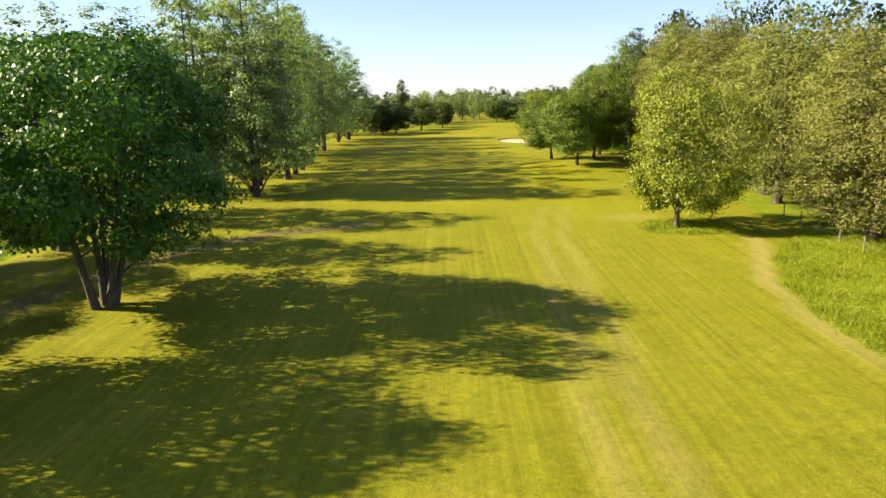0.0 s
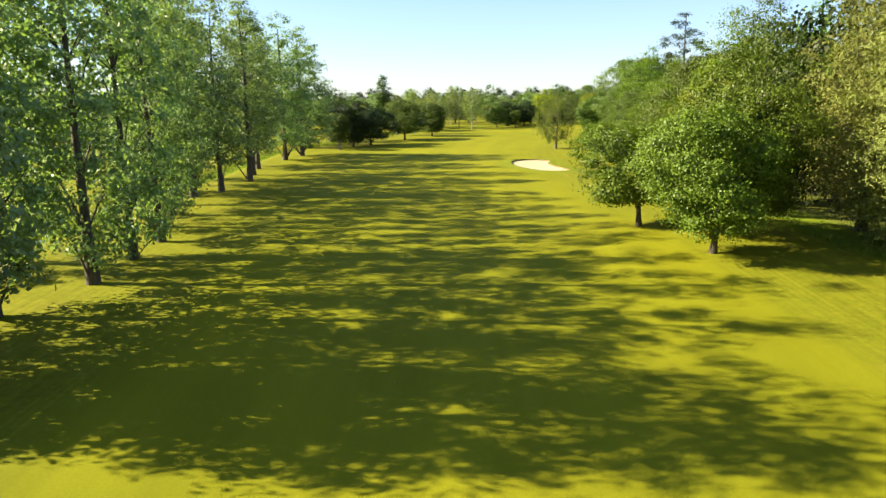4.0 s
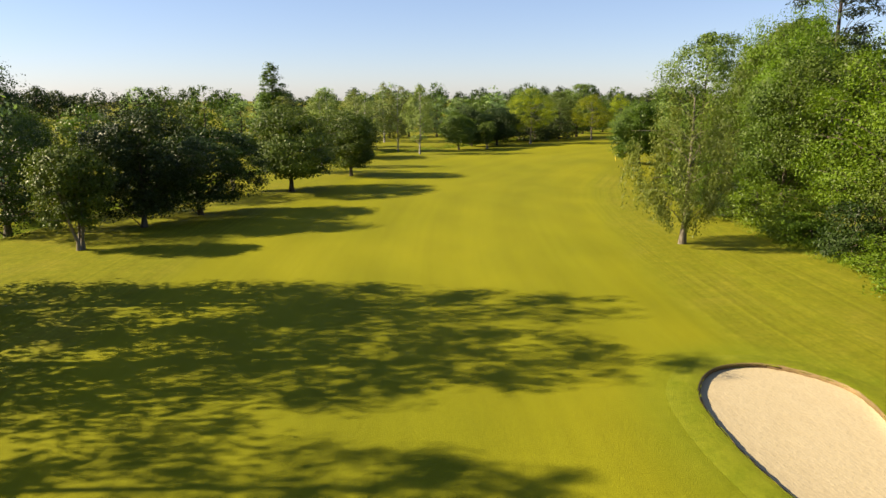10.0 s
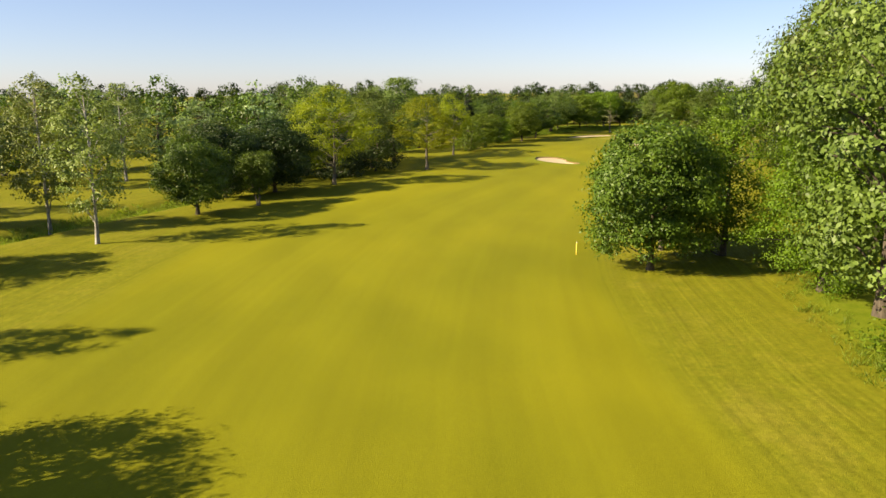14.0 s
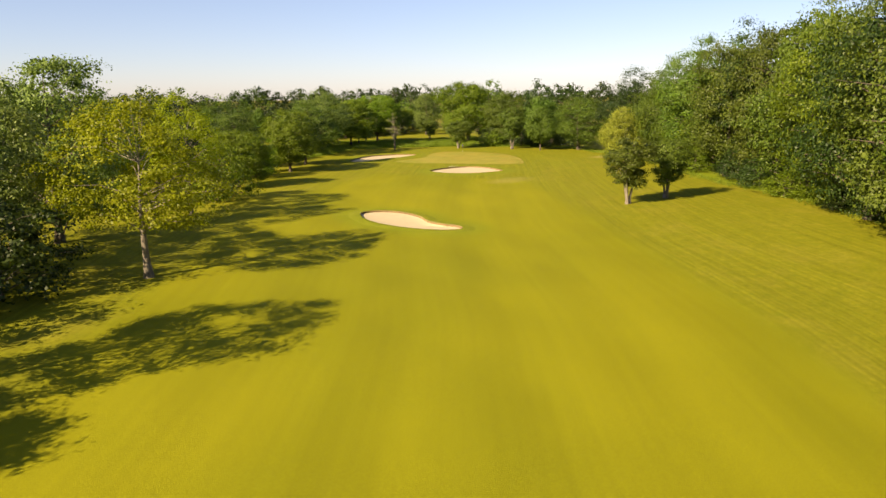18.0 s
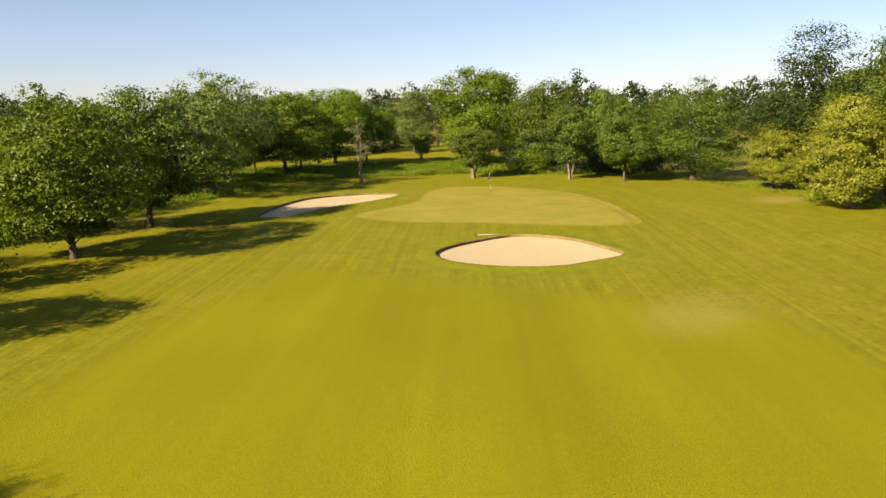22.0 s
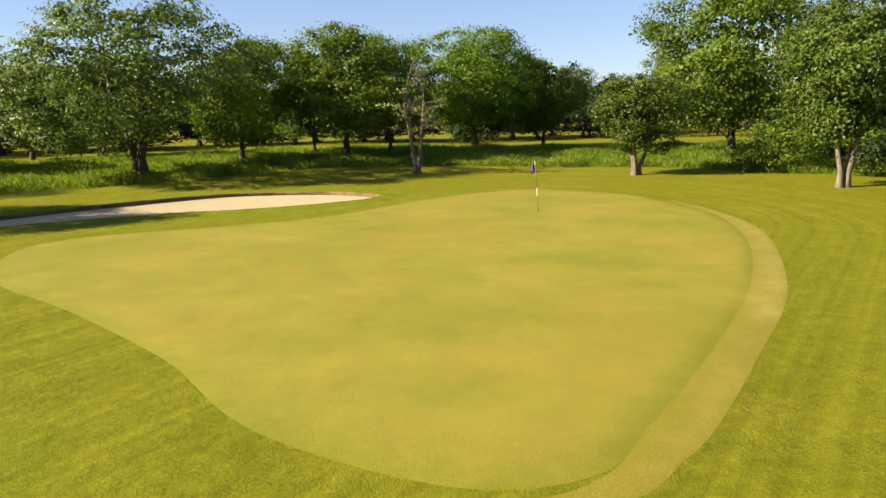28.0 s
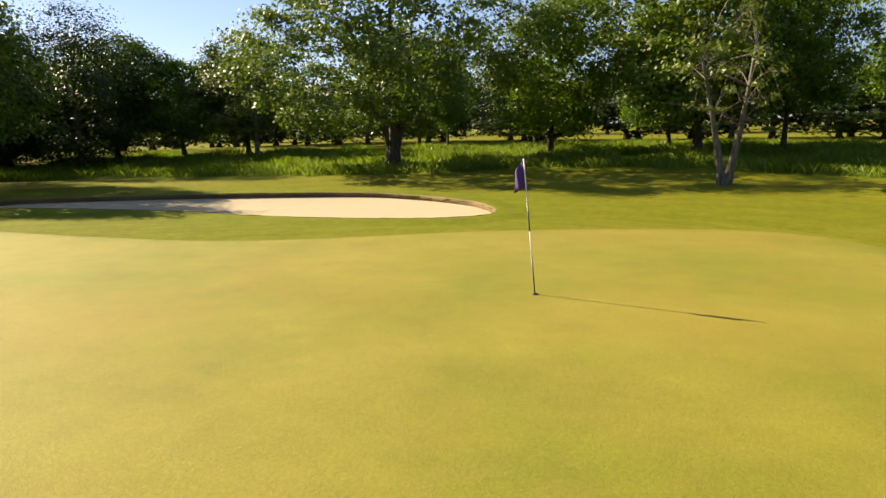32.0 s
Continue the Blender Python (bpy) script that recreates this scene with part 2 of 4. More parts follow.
YT = (1.35, 1.4, 0.5)
LEAF = {
    "poplar": leaf_material("poplar_leaves", (0.0751, 0.1224, 0.0510), (0.2524, 0.3546, 0.1690), YT, 0.42, 0.42),
    "light": leaf_material("light_leaves", (0.0464, 0.0786, 0.0123), (0.1383, 0.2048, 0.0396), YT),
    "thorn": leaf_material("thorn_leaves", (0.0321, 0.0569, 0.0060), (0.0935, 0.1355, 0.0151), YT),
    "greywillow": leaf_material("grey_willow_leaves", (0.0522, 0.0992, 0.0190), (0.1575, 0.2507, 0.0594), YT, 0.32),
    "round": leaf_material("broad_leaves", (0.0295, 0.0650, 0.0054), (0.0908, 0.1499, 0.0142), YT),
    "deep": leaf_material("deep_green_leaves", (0.0213, 0.0644, 0.0075), (0.0680, 0.1610, 0.0187), YT),
    "oak": leaf_material("oak_leaves", (0.0459, 0.0849, 0.0066), (0.1340, 0.2071, 0.0178), YT),
    "dark": leaf_material("dark_leaves", (0.0105, 0.0250, 0.0043), (0.0330, 0.0594, 0.0088), YT),
    "fresh": leaf_material("fresh_leaves", (0.0462, 0.0928, 0.0048), (0.1381, 0.2164, 0.0138), YT, 0.32),
    "yellow": leaf_material("yellow_leaves", (0.1021, 0.1407, 0.0058), (0.2643, 0.3348, 0.0136), YT, 0.4),
    "olive": leaf_material("olive_leaves", (0.0852, 0.1085, 0.0103), (0.2103, 0.2430, 0.0280), YT),
    "brown": leaf_material("copper_leaves", (0.0447, 0.0446, 0.0136), (0.1260, 0.1153, 0.0328), YT),
    "conifer": leaf_material("conifer_sprays", (0.0741, 0.0932, 0.0185), (0.2212, 0.2447, 0.0602), YT, 0.15, 0.7),
    "willow": leaf_material("willow_leaves", (0.0682, 0.0961, 0.0136), (0.1582, 0.2015, 0.0409), YT),
    "birch": leaf_material("birch_leaves", (0.0770, 0.1100, 0.0234), (0.2145, 0.2687, 0.0688), YT),
    "pine": leaf_material("pine_needles", (0.0142, 0.0260, 0.0130), (0.0436, 0.0595, 0.0328), YT, 0.1, 0.7),
    "long_grass": leaf_material("long_grass_blades", (0.1250, 0.1720, 0.0080), (0.2700, 0.3250, 0.0300), YT, 0.35),
    "tall_grass": leaf_material("tall_grass_blades", (0.0774, 0.1290, 0.0099), (0.2112, 0.2838, 0.0413), YT, 0.4),
}
BARK = bark_material("brown_bark", (0.031, 0.0236, 0.0161), (0.093, 0.0744, 0.0527))
BARK_PALE = bark_material("pale_bark", (0.0744, 0.062, 0.0465), (0.186, 0.1612, 0.124))
BARK_BIRCH = bark_material("birch_bark", (0.062, 0.0558, 0.0496), (0.3844, 0.372, 0.3472), 5.0)


def grass_material():
    m, n, l, bsdf = material("grass")
    tex = n.new("ShaderNodeTexCoord")
    at = n.new("ShaderNodeAttribute")
    at.attribute_name = "zone"
    sep = n.new("ShaderNodeSeparateColor")
    l.new(at.outputs["Color"], sep.inputs[0])
    fair, tall, dirt = sep.outputs[0], sep.outputs[1], sep.outputs[2]
    uv = n.new("ShaderNodeUVMap")
    uv.uv_map = "along"
    mp = n.new("ShaderNodeMapping")
    mp.inputs["Scale"].default_value = (1.1, 0.018, 1)
    l.new(uv.outputs[0], mp.inputs[0])
    streak = noise_node(n, l, 1.6, 4, mp.outputs[0])
    mp2 = n.new("ShaderNodeMapping")
    mp2.inputs["Scale"].default_value = (0.07, 0.035, 1)
    l.new(uv.outputs[0], mp2.inputs[0])
    patch = noise_node(n, l, 1.0, 3, mp2.outputs[0])
    grain = noise_node(n, l, 14.0, 6, tex.outputs["Object"], 0.75)
    mid = noise_node(n, l, 0.9, 5, tex.outputs["Object"])
    fw = mixc(n, l, ramp(n, l, patch, 0.35, 0.65), (0.1330, 0.1379, 0.0062), (0.1710, 0.1680, 0.0074))
    rg = mixc(n, l, ramp(n, l, mid, 0.25, 0.75), (0.1180, 0.1290, 0.0072), (0.1640, 0.1610, 0.0110))
    c = mixc(n, l, fair, rg, fw)
    mp3 = n.new("ShaderNodeMapping")
    mp3.inputs["Scale"].default_value = (2.6, 0.02, 1)
    l.new(uv.outputs[0], mp3.inputs[0])
    mow = noise_node(n, l, 1.5, 4, mp3.outputs[0], 0.6)
    rough_cut = maths(n, l, "SUBTRACT", 1.0, fair)
    dry = noise_node(n, l, 0.16, 5, tex.outputs["Object"], 0.7)
    c = mixc(n, l, maths(n, l, "MULTIPLY", rough_cut, ramp(n, l, dry, 0.5, 0.68, 0, 0.35)), c, (0.215, 0.185, 0.026))
    c = mixc(n, l, rough_cut, c, mixc(n, l, 1.0, c, ramp(n, l, mow, 0.36, 0.64, 0.86, 1.08), "MULTIPLY"))
    # mown lines: along the hole, and a second cut slantwise over it
    xyz = n.new("ShaderNodeSeparateXYZ")
    l.new(uv.outputs[0], xyz.inputs[0])
    wob = maths(n, l, "MULTIPLY", patch, 5.0)
    lines = maths(n, l, "SINE", maths(n, l, "ADD", maths(n, l, "MULTIPLY", xyz.outputs[0], 1.05), wob), 0.0)
    slant = maths(n, l, "SINE", maths(n, l, "ADD", maths(n, l, "MULTIPLY", xyz.outputs[0], 0.62), maths(n, l, "ADD", maths(n, l, "MULTIPLY", xyz.outputs[1], 0.47), wob)), 0.0)
    cut = maths(n, l, "ADD", ramp(n, l, lines, -0.5, 0.5, -0.030, 0.030), ramp(n, l, slant, -0.7, 0.7, 0.98, 1.02))
    c = mixc(n, l, fair, c, mixc(n, l, 1.0, c, cut, "MULTIPLY"))
    # coarse tufts, weeds and clippings in the uncut grass
    tuft = noise_node(n, l, 3.6, 5, tex.outputs["Object"], 0.72)
    c = mixc(n, l, rough_cut, c, mixc(n, l, 1.0, c, ramp(n, l, tuft, 0.34, 0.66, 0.85, 1.11), "MULTIPLY"))
    weed = noise_node(n, l, 1.1, 6, tex.outputs["Object"], 0.78)
    c = mixc(n, l, maths(n, l, "MULTIPLY", rough_cut, ramp(n, l, weed, 0.54, 0.68, 0, 0.35)), c, (0.088, 0.125, 0.008))
    straw = maths(n, l, "MULTIPLY", at.outputs["Alpha"], ramp(n, l, tuft, 0.3, 0.6, 0.35, 1.0))
    c = mixc(n, l, straw, c, (0.245, 0.205, 0.072))
    rim = maths(n, l, "MULTIPLY", fair, rough_cut)
    c = mixc(n, l, ramp(n, l, rim, 0.02, 0.25, 0, 0.12), c, (0.100, 0.125, 0.006))
    st = ramp(n, l, streak, 0.35, 0.65, 0.88, 1.10)
    c = mixc(n, l, ramp(n, l, fair, 0, 1, 0.6, 0.3), c, mixc(n, l, 1.0, c, st, "MULTIPLY"))
    tl = mixc(n, l, ramp(n, l, mid, 0.35, 0.65), (0.0950, 0.1330, 0.0070), (0.1360, 0.1650, 0.0130))
    c = mixc(n, l, tall, c, tl)
    dr = mixc(n, l, grain, (0.0720, 0.0590, 0.0210), (0.1550, 0.1300, 0.0520))
    df = maths(n, l, "MULTIPLY", dirt, ramp(n, l, mid, 0.3, 0.6, 0.3, 1.0))
    c = mixc(n, l, df, c, dr)
    c = mixc(n, l, 1.0, c, ramp(n, l, grain, 0.25, 0.75, 0.80, 1.20), "MULTIPLY")
    l.new(c, bsdf.inputs["Base Color"])
    bsdf.inputs["Roughness"].default_value = 0.85
    bsdf.inputs["Specular IOR Level"].default_value = 0.05
    bump(n, l, maths(n, l, "ADD", grain, maths(n, l, "MULTIPLY", tuft, rough_cut)), 0.6, 0.05, bsdf)
    return m


def turf_material(name, a, b, g=0.2, rim=None, scorch=0.0):
    m, n, l, bsdf = material(name)
    tex = n.new("ShaderNodeTexCoord")
    grain = noise_node(n, l, 22.0, 6, tex.outputs["Object"], 0.75)
    big = noise_node(n, l, 0.22, 4, tex.outputs["Object"])
    fleck = noise_node(n, l, 2.3, 4, tex.outputs["Object"])
    c = mixc(n, l, ramp(n, l, big, 0.35, 0.65), a, b)
    c = mixc(n, l, ramp(n, l, fleck, 0.5, 0.75, 0, 0.35), c, (0.2226, 0.1696, 0.0318))
    blot = noise_node(n, l, 0.75, 5, tex.outputs["Object"], 0.7)
    c = mixc(n, l, 1.0, c, ramp(n, l, blot, 0.3, 0.7, 1 - 0.7 * g, 1 + 0.5 * g), "MULTIPLY")
    if scorch:
        burnt = noise_node(n, l, 0.16, 6, tex.outputs["Object"], 0.68)
        c = mixc(n, l, ramp(n, l, burnt, 0.50, 0.66, 0, scorch), c, (0.235, 0.158, 0.022))
    if rim:
        at = n.new("ShaderNodeAttribute")
        at.attribute_name = "edge"
        ef = maths(n, l, "ADD", at.outputs["Fac"], ramp(n, l, blot, 0.3, 0.7, -0.25, 0.25))
        c = mixc(n, l, ramp(n, l, ef, 0.1, 0.9), rim, c)
    c = mixc(n, l, 1.0, c, ramp(n, l, grain, 0.25, 0.75, 1 - g, 1 + g), "MULTIPLY")
    l.new(c, bsdf.inputs["Base Color"])
    bsdf.inputs["Roughness"].default_value = 0.8
    bsdf.inputs["Specular IOR Level"].default_value = 0.2
    bump(n, l, grain, 0.5, 0.02, bsdf)
    return m


def sand_material():
    m, n, l, bsdf = material("bunker_sand")
    tex = n.new("ShaderNodeTexCoord")
    grain = noise_node(n, l, 30.0, 5, tex.outputs["Object"], 0.7)
    rake = noise_node(n, l, 1.3, 4, tex.outputs["Object"])
    c = mixc(n, l, ramp(n, l, rake, 0.3, 0.7), (0.3350, 0.2760, 0.1720), (0.3560, 0.2970, 0.1900))
    c = mixc(n, l, 1.0, c, ramp(n, l, grain, 0.3, 0.7, 0.92, 1.06), "MULTIPLY")
    bsdf.inputs["Roughness"].default_value = 0.95
    comb = n.new("ShaderNodeTexWave")
    comb.inputs["Scale"].default_value, comb.inputs["Distortion"].default_value, comb.inputs["Detail"].default_value, comb.inputs["Detail Scale"].default_value = 2.2, 9.0, 3.0, 0.35
    l.new(tex.outputs["Object"], comb.inputs["Vector"])
    step = noise_node(n, l, 5.0, 3, tex.outputs["Object"], 0.6)
    c = mixc(n, l, ramp(n, l, step, 0.58, 0.7, 0, 0.35), c, (0.27, 0.215, 0.12))
    l.new(c, bsdf.inputs["Base Color"])
    relief = maths(n, l, "ADD", maths(n, l, "MULTIPLY", comb.outputs["Fac"], 0.06), maths(n, l, "ADD", rake, maths(n, l, "MULTIPLY", step, 0.9)))
    bump(n, l, relief, 0.5, 0.05, bsdf)
    return m


def plain(name, col, rough=0.5, metal=0.0):
    m, n, l, bsdf = material(name)
    tex = n.new("ShaderNodeTexCoord")
    f = noise_node(n, l, 12, 3, tex.outputs["Object"])
    l.new(mixc(n, l, ramp(n, l, f, 0.3, 0.7), tuple(0.85 * v for v in col), col), bsdf.inputs["Base Color"])
    bsdf.inputs["Roughness"].default_value, bsdf.inputs["Metallic"].default_value = rough, metal
    return m


GRASS, SAND = grass_material(), sand_material()
GREEN_TURF = turf_material("putting_green_turf", (0.1600, 0.1640, 0.0130), (0.2200, 0.1900, 0.0250), 0.17, (0.1300, 0.1400, 0.0080), 0.42)
SOIL = turf_material("bare_soil", (0.1200, 0.0800, 0.0380), (0.2000, 0.1400, 0.0700), 0.4)
STRAW = turf_material("dry_straw_turf", (0.200, 0.176, 0.026), (0.228, 0.193, 0.040), 0.25, (0.165, 0.1458, 0.011))



def edges(me, values):
    """How far each point lies from the soft edge of its turf, 0 to 1."""
    at = me.attributes.new("edge", "FLOAT", "POINT")
    at.data.foreach_set("value", np.asarray(values, np.float32))
    return me


# ---- ground ----
def spread(lo, hi, step, far_lo, far_hi):
    """Coordinates: even inside, growing steps out to the horizon."""
    mid = list(np.arange(lo, hi + 0.01, step))
    d, up, down = step, [], []
    p = hi
    while p < far_hi:
        d *= 1.35
        p += d
        up.append(p)
    d, p = step, lo
    while p > far_lo:
        d *= 1.35
        p -= d
        down.append(p)
    return np.array(down[::-1] + mid + up)


def zones(px, py):
    d, side, along = line_dist(px, py, CENTRE)
    fair = 1 - smooth(-1.3, 1.5, inside_dist(px, py, FAIRWAY) + 0.3 * np.sin(along * 0.06))
    fair = fair * smooth(50, 75, py)
    dd, _, _ = line_dist(px, py, DITCH)
    tall = 1 - smooth(1.0, 2.4, dd)
    tall = np.maximum(tall, 1 - smooth(0.7, 1.1, np.hypot((px - 21.8) / 4.2, (py - 57.5) / 3.4)))
    tall = np.maximum(tall, 1 - smooth(-0.5, 0.6, inside_dist(px, py, [(21.2, 20), (20.4, 27), (20.6, 33), (21.4, 38.6), (23.8, 46), (28.6, 53), (50, 60), (60, 20)])))
    back = inside_dist(px, py, ROUGH_BACK)
    tall = np.maximum(tall, 1 - smooth(-0.6, 0.8, back))
    gd = inside_dist(px, py, GREEN)
    tall = np.maximum(tall, 0.1 * (1 - smooth(4, 24, gd)))
    for outline in BUNKERS:
        tall = np.maximum(tall, 0.45 * (1 - smooth(1.4, 3.8, inside_dist(px, py, outline))))
    td, _, _ = line_dist(px, py, TRACK)
    dirt = 1 - smooth(0.6, 2.0, td)
    wood, ws, _ = line_dist(px, py, WOOD_EDGE)
    tall = np.maximum(tall, np.where(ws > 0, 1, 1 - smooth(0.3, 2.2, wood)) * smooth(0, 10, 260 - np.hypot(px - 100, py - 250)))
    dirt = np.maximum(dirt, np.where(ws > 0, 0.6 * smooth(2, 5, wood), 0))
    straw = np.zeros(np.shape(px))
    for line, wide, much in STRAW_LINES:
        sd, _, _ = line_dist(px, py, line)
        straw = np.maximum(straw, much * (1 - smooth(0.25 * wide, wide, sd)))
    for x, y, rx, ry, much in DRY_PATCHES:
        straw = np.maximum(straw, much * (1 - smooth(0.3, 1.0, np.hypot((px - x) / rx, (py - y) / ry))))
    return fair, tall, dirt, side * d, along, straw


# worn wheel lines, the pale rim of the long grass, dry patches
STRAW_LINES = [(flowing([(25.0, 53), (24.2, 48.8), (21.7, 42.3), (21.0, 38.5), (20.4, 33), (20.6, 27)]), 0.9, 0.9),
               ([(6.4, 12), (6.9, 20), (7.4, 25), (8.0, 35), (8.6, 44), (9.1, 56), (11, 68)], 0.8, 0.4),
               ([(8.3, 12), (8.8, 20), (9.3, 25), (10, 35), (10.6, 44), (11.2, 56), (13, 68)], 0.8, 0.4)]
DRY_PATCHES = [(122.5, 356.5, 6, 3.2, 0.4), (163.5, 364, 5, 3, 0.7), (18, 62, 4, 3, 0.4)]


ROUGH_BACK = rounded([(112, 403.5), (122, 408), (135, 411.8), (145, 416), (155, 414.7), (165, 410), (171.5, 404.5), (175.5, 394), (186, 390), (196, 420), (178, 427), (160, 430), (140, 431), (122, 428), (104, 420)], 3)
WOOD_EDGE = [(31, 30), (31, 60), (32, 110), (34, 160), (35, 186), (35.5, 205), (39.5, 236), (45, 252), (54, 264), (90, 285), (110, 303), (126, 318), (142, 336), (160, 350), (172, 366), (180, 378), (184, 390), (196, 410)]
gx, gy = spread(-60, 215, 1.0, -2500, 3000), spread(-12, 480, 1.0, -2500, 3200)
PX, PY = np.meshgrid(gx, gy)
PZ = height(PX, PY)
bunk = np.full(PX.shape, 1e9)
for outline in BUNKERS:
    bunk = np.minimum(bunk, inside_dist(PX, PY, outline))
PZ = PZ - 1.1 * (1 - smooth(-1.1, 0.3, bunk))
gi = inside_dist(PX, PY, GREEN)
PZ = PZ - 0.05 * (1 - smooth(-3.5, -1.2, gi))
ny, nx = PX.shape
ids = np.arange(nx * ny).reshape(ny, nx)
quads = np.stack([ids[:-1, :-1], ids[:-1, 1:], ids[1:, 1:], ids[1:, :-1]], -1).reshape(-1, 4)
gme = mesh_of("ground", np.stack([PX, PY, PZ], -1).reshape(-1, 3), quads, GRASS, True)
zf, zt, zd, across, along, zs = zones(PX, PY)
col = gme.color_attributes.new("zone", "FLOAT_COLOR", "POINT")
col.data.foreach_set("color", np.stack([zf, zt, zd, zs], -1).astype(np.float32).ravel())
uvl = gme.uv_layers.new(name="along")
li = np.empty(len(gme.loops), np.int32)
gme.loops.foreach_get("vertex_index", li)
uvl.data.foreach_set("uv", np.stack([across.ravel()[li], along.ravel()[li]], -1).astype(np.float32).ravel())
ground = tagged(new("ground", gme), label="mown yellow-green golf course grass with rough", category="ground", kind="structure")


def fan(outline, rings, zfun, name, mat):
    """A sheet from the outline to its middle in rings. rings: fractions from edge 1 to middle 0."""
    n = len(outline)
    o = np.array(outline)
    c = o.mean(0)
    v, f = [], []
    for r in rings:
        p = c + (o - c) * r
        v += [(x, y, z) for (x, y), z in zip(p, zfun(p[:, 0], p[:, 1], r))]
    for i in range(len(rings) - 1):
        for k in range(n):
            k2 = (k + 1) % n
            f.append((i * n + k, i * n + k2, (i + 1) * n + k2, (i + 1) * n + k))
    v.append((c[0], c[1], float(zfun(c[:1], c[1:], 0)[0])))
    last = (len(rings) - 1) * n
    f += [(last + k, last + (k + 1) % n, len(v) - 1) for k in range(n)]
    return mesh_of(name, v, f, mat, True)


def offset(outline, d):
    """The outline pushed outwards by d."""
    o = np.array(outline)
    t = np.roll(o, -1, 0) - np.roll(o, 1, 0)
    nrm = np.stack([t[:, 1], -t[:, 0]], -1)
    nrm /= np.linalg.norm(nrm, axis=1)[:, None]
    area = np.sum(o[:, 0] * np.roll(o[:, 1], -1) - o[:, 1] * np.roll(o[:, 0], -1))
    return o + nrm * (d if area > 0 else -d)


def skirt(outline, steps, name, mat, jitter=0.0):
    """Bands that follow the outline: steps of (offset, height above ground)."""
    n = len(outline)
    v, f = [], []
    r = np.random.default_rng(3)
    for d, z in steps:
        p = offset(outline, d)
        for (x, y), g in zip(p, height(p[:, 0], p[:, 1])):
            j = r.normal(0, jitter) if abs(d) < 0.5 else 0
            v.append((x + j, y + j * 0.5, g + z + abs(j) * 0.3))
    for i in range(len(steps) - 1):
        for k in range(n):
            k2 = (k + 1) % n
            f.append((i * n + k, i * n + k2, (i + 1) * n + k2, (i + 1) * n + k))
    me = mesh_of(name, v, f, mat, True)
    return edges(me, np.repeat([0.0, 0.45, 1, 1, 1][:len(steps)], n))


def bunker(outline, label):
    outline = rounded(outline, 2)
    th = new("bunker")
    tagged(th, label=label, category="bunker", group="fairway and greenside bunkers", kind="structure")
    me = fan(offset(outline, 0.05).tolist(), [1.0, 0.9, 0.75, 0.5, 0.25], lambda x, y, r: height(x, y) - 0.11 - 0.16 * (1 - r ** 3), "sand", SAND)
    part("sand", me, th, "pale raked sand")
    lip = skirt(outline, [(1.6, -0.05), (1.2, 0.012), (0.45, 0.06), (0.12, 0.075), (-0.02, 0.045)], "lip", GRASS, 0.018)
    zone = lip.color_attributes.new("zone", "FLOAT_COLOR", "POINT")
    zone.data.foreach_set("color", np.tile(np.array([0.0, 0.45, 0.0, 0.0], np.float32), len(lip.vertices)))
    part("lip", lip, th, "uneven turf edge")
    part("soil_edge", skirt(outline, [(0.07, 0.081), (-0.01, 0.05), (0.03, -0.06), (0.06, -0.4)], "soil_edge", SOIL, 0.02), th, "thin rim of bare brown soil")
    return th


bunker(BUNKER_A, "kidney-shaped pale sand bunker in the fairway edge")
bunker(BUNKER_B, "curved pale sand bunker cut into the fairway")
bunker(BUNKER_C, "wide pale sand bunker in front of the green")
bunker(BUNKER_D, "long sand bunker beside the green, partly in shade")

green_me = fan(GREEN, [1.0, 0.975, 0.92, 0.8, 0.65, 0.5, 0.35, 0.2, 0.1], lambda x, y, r: height(x, y) + (0.018 if r < 0.93 else 0.010 if r < 0.99 else -0.03), "putting_green", GREEN_TURF)
edges(green_me, [0.0] * len(GREEN) + [0.5] * len(GREEN) + [1.0] * (len(green_me.vertices) - 2 * len(GREEN)))
green = new("putting_green", green_me)
tagged(green, label="close-mown yellowish putting green", category="putting green", kind="structure")
INNER = [(140.9, 369.4), (142.6, 368.9), (144.0, 369.7), (147.1, 372.1), (151.2, 375.7), (155.1, 380.1), (157.8, 384.4), (159.2, 389.1), (159.2, 392.5)]
sv, sf = [], []
for i in range(43):
    t = i / 42 * (len(INNER) - 1)
    k = min(int(t), len(INNER) - 2)
    p0, p1, p2, p3 = (np.array(INNER[min(max(k + q, 0), len(INNER) - 1)]) for q in (-1, 0, 1, 2))
    u = t - k
    p = 0.5 * (2 * p1 + (p2 - p0) * u + (2 * p0 - 5 * p1 + 4 * p2 - p3) * u * u + (3 * p1 - p0 - 3 * p2 + p3) * u ** 3)
    d = (p2 - p0) / np.linalg.norm(p2 - p0)
    w = 0.85 * math.sin(math.pi * min(1, 0.05 + i / 44)) ** 0.6 * (1 + 0.05 * math.sin(i * 0.7))
    for f in (-0.3, 0.4, 1.0):
        q = p + np.array([d[1], -d[0]]) * w * f
        sv.append((q[0], q[1], hz(*q) + ((0.024 if f > 0 else 0.006) if f < 1 else -0.03) - 0.03 * max(0, 1 - i / 7, (i - 35) / 7)))
    if i:
        for q in (0, 1):
            sf.append((3 * i - 3 + q, 3 * i - 2 + q, 3 * i + 1 + q, 3 * i + q))
strip = new("straw_strip", edges(mesh_of("straw_strip", sv, sf, STRAW, True), [v * min(1, i / 22, (42 - i) / 12) for i in range(43) for v in (0.3, 1.0, 0.1)]))
tagged(strip, label="dry straw-coloured collar strip round the green", category="turf strip", kind="structure")

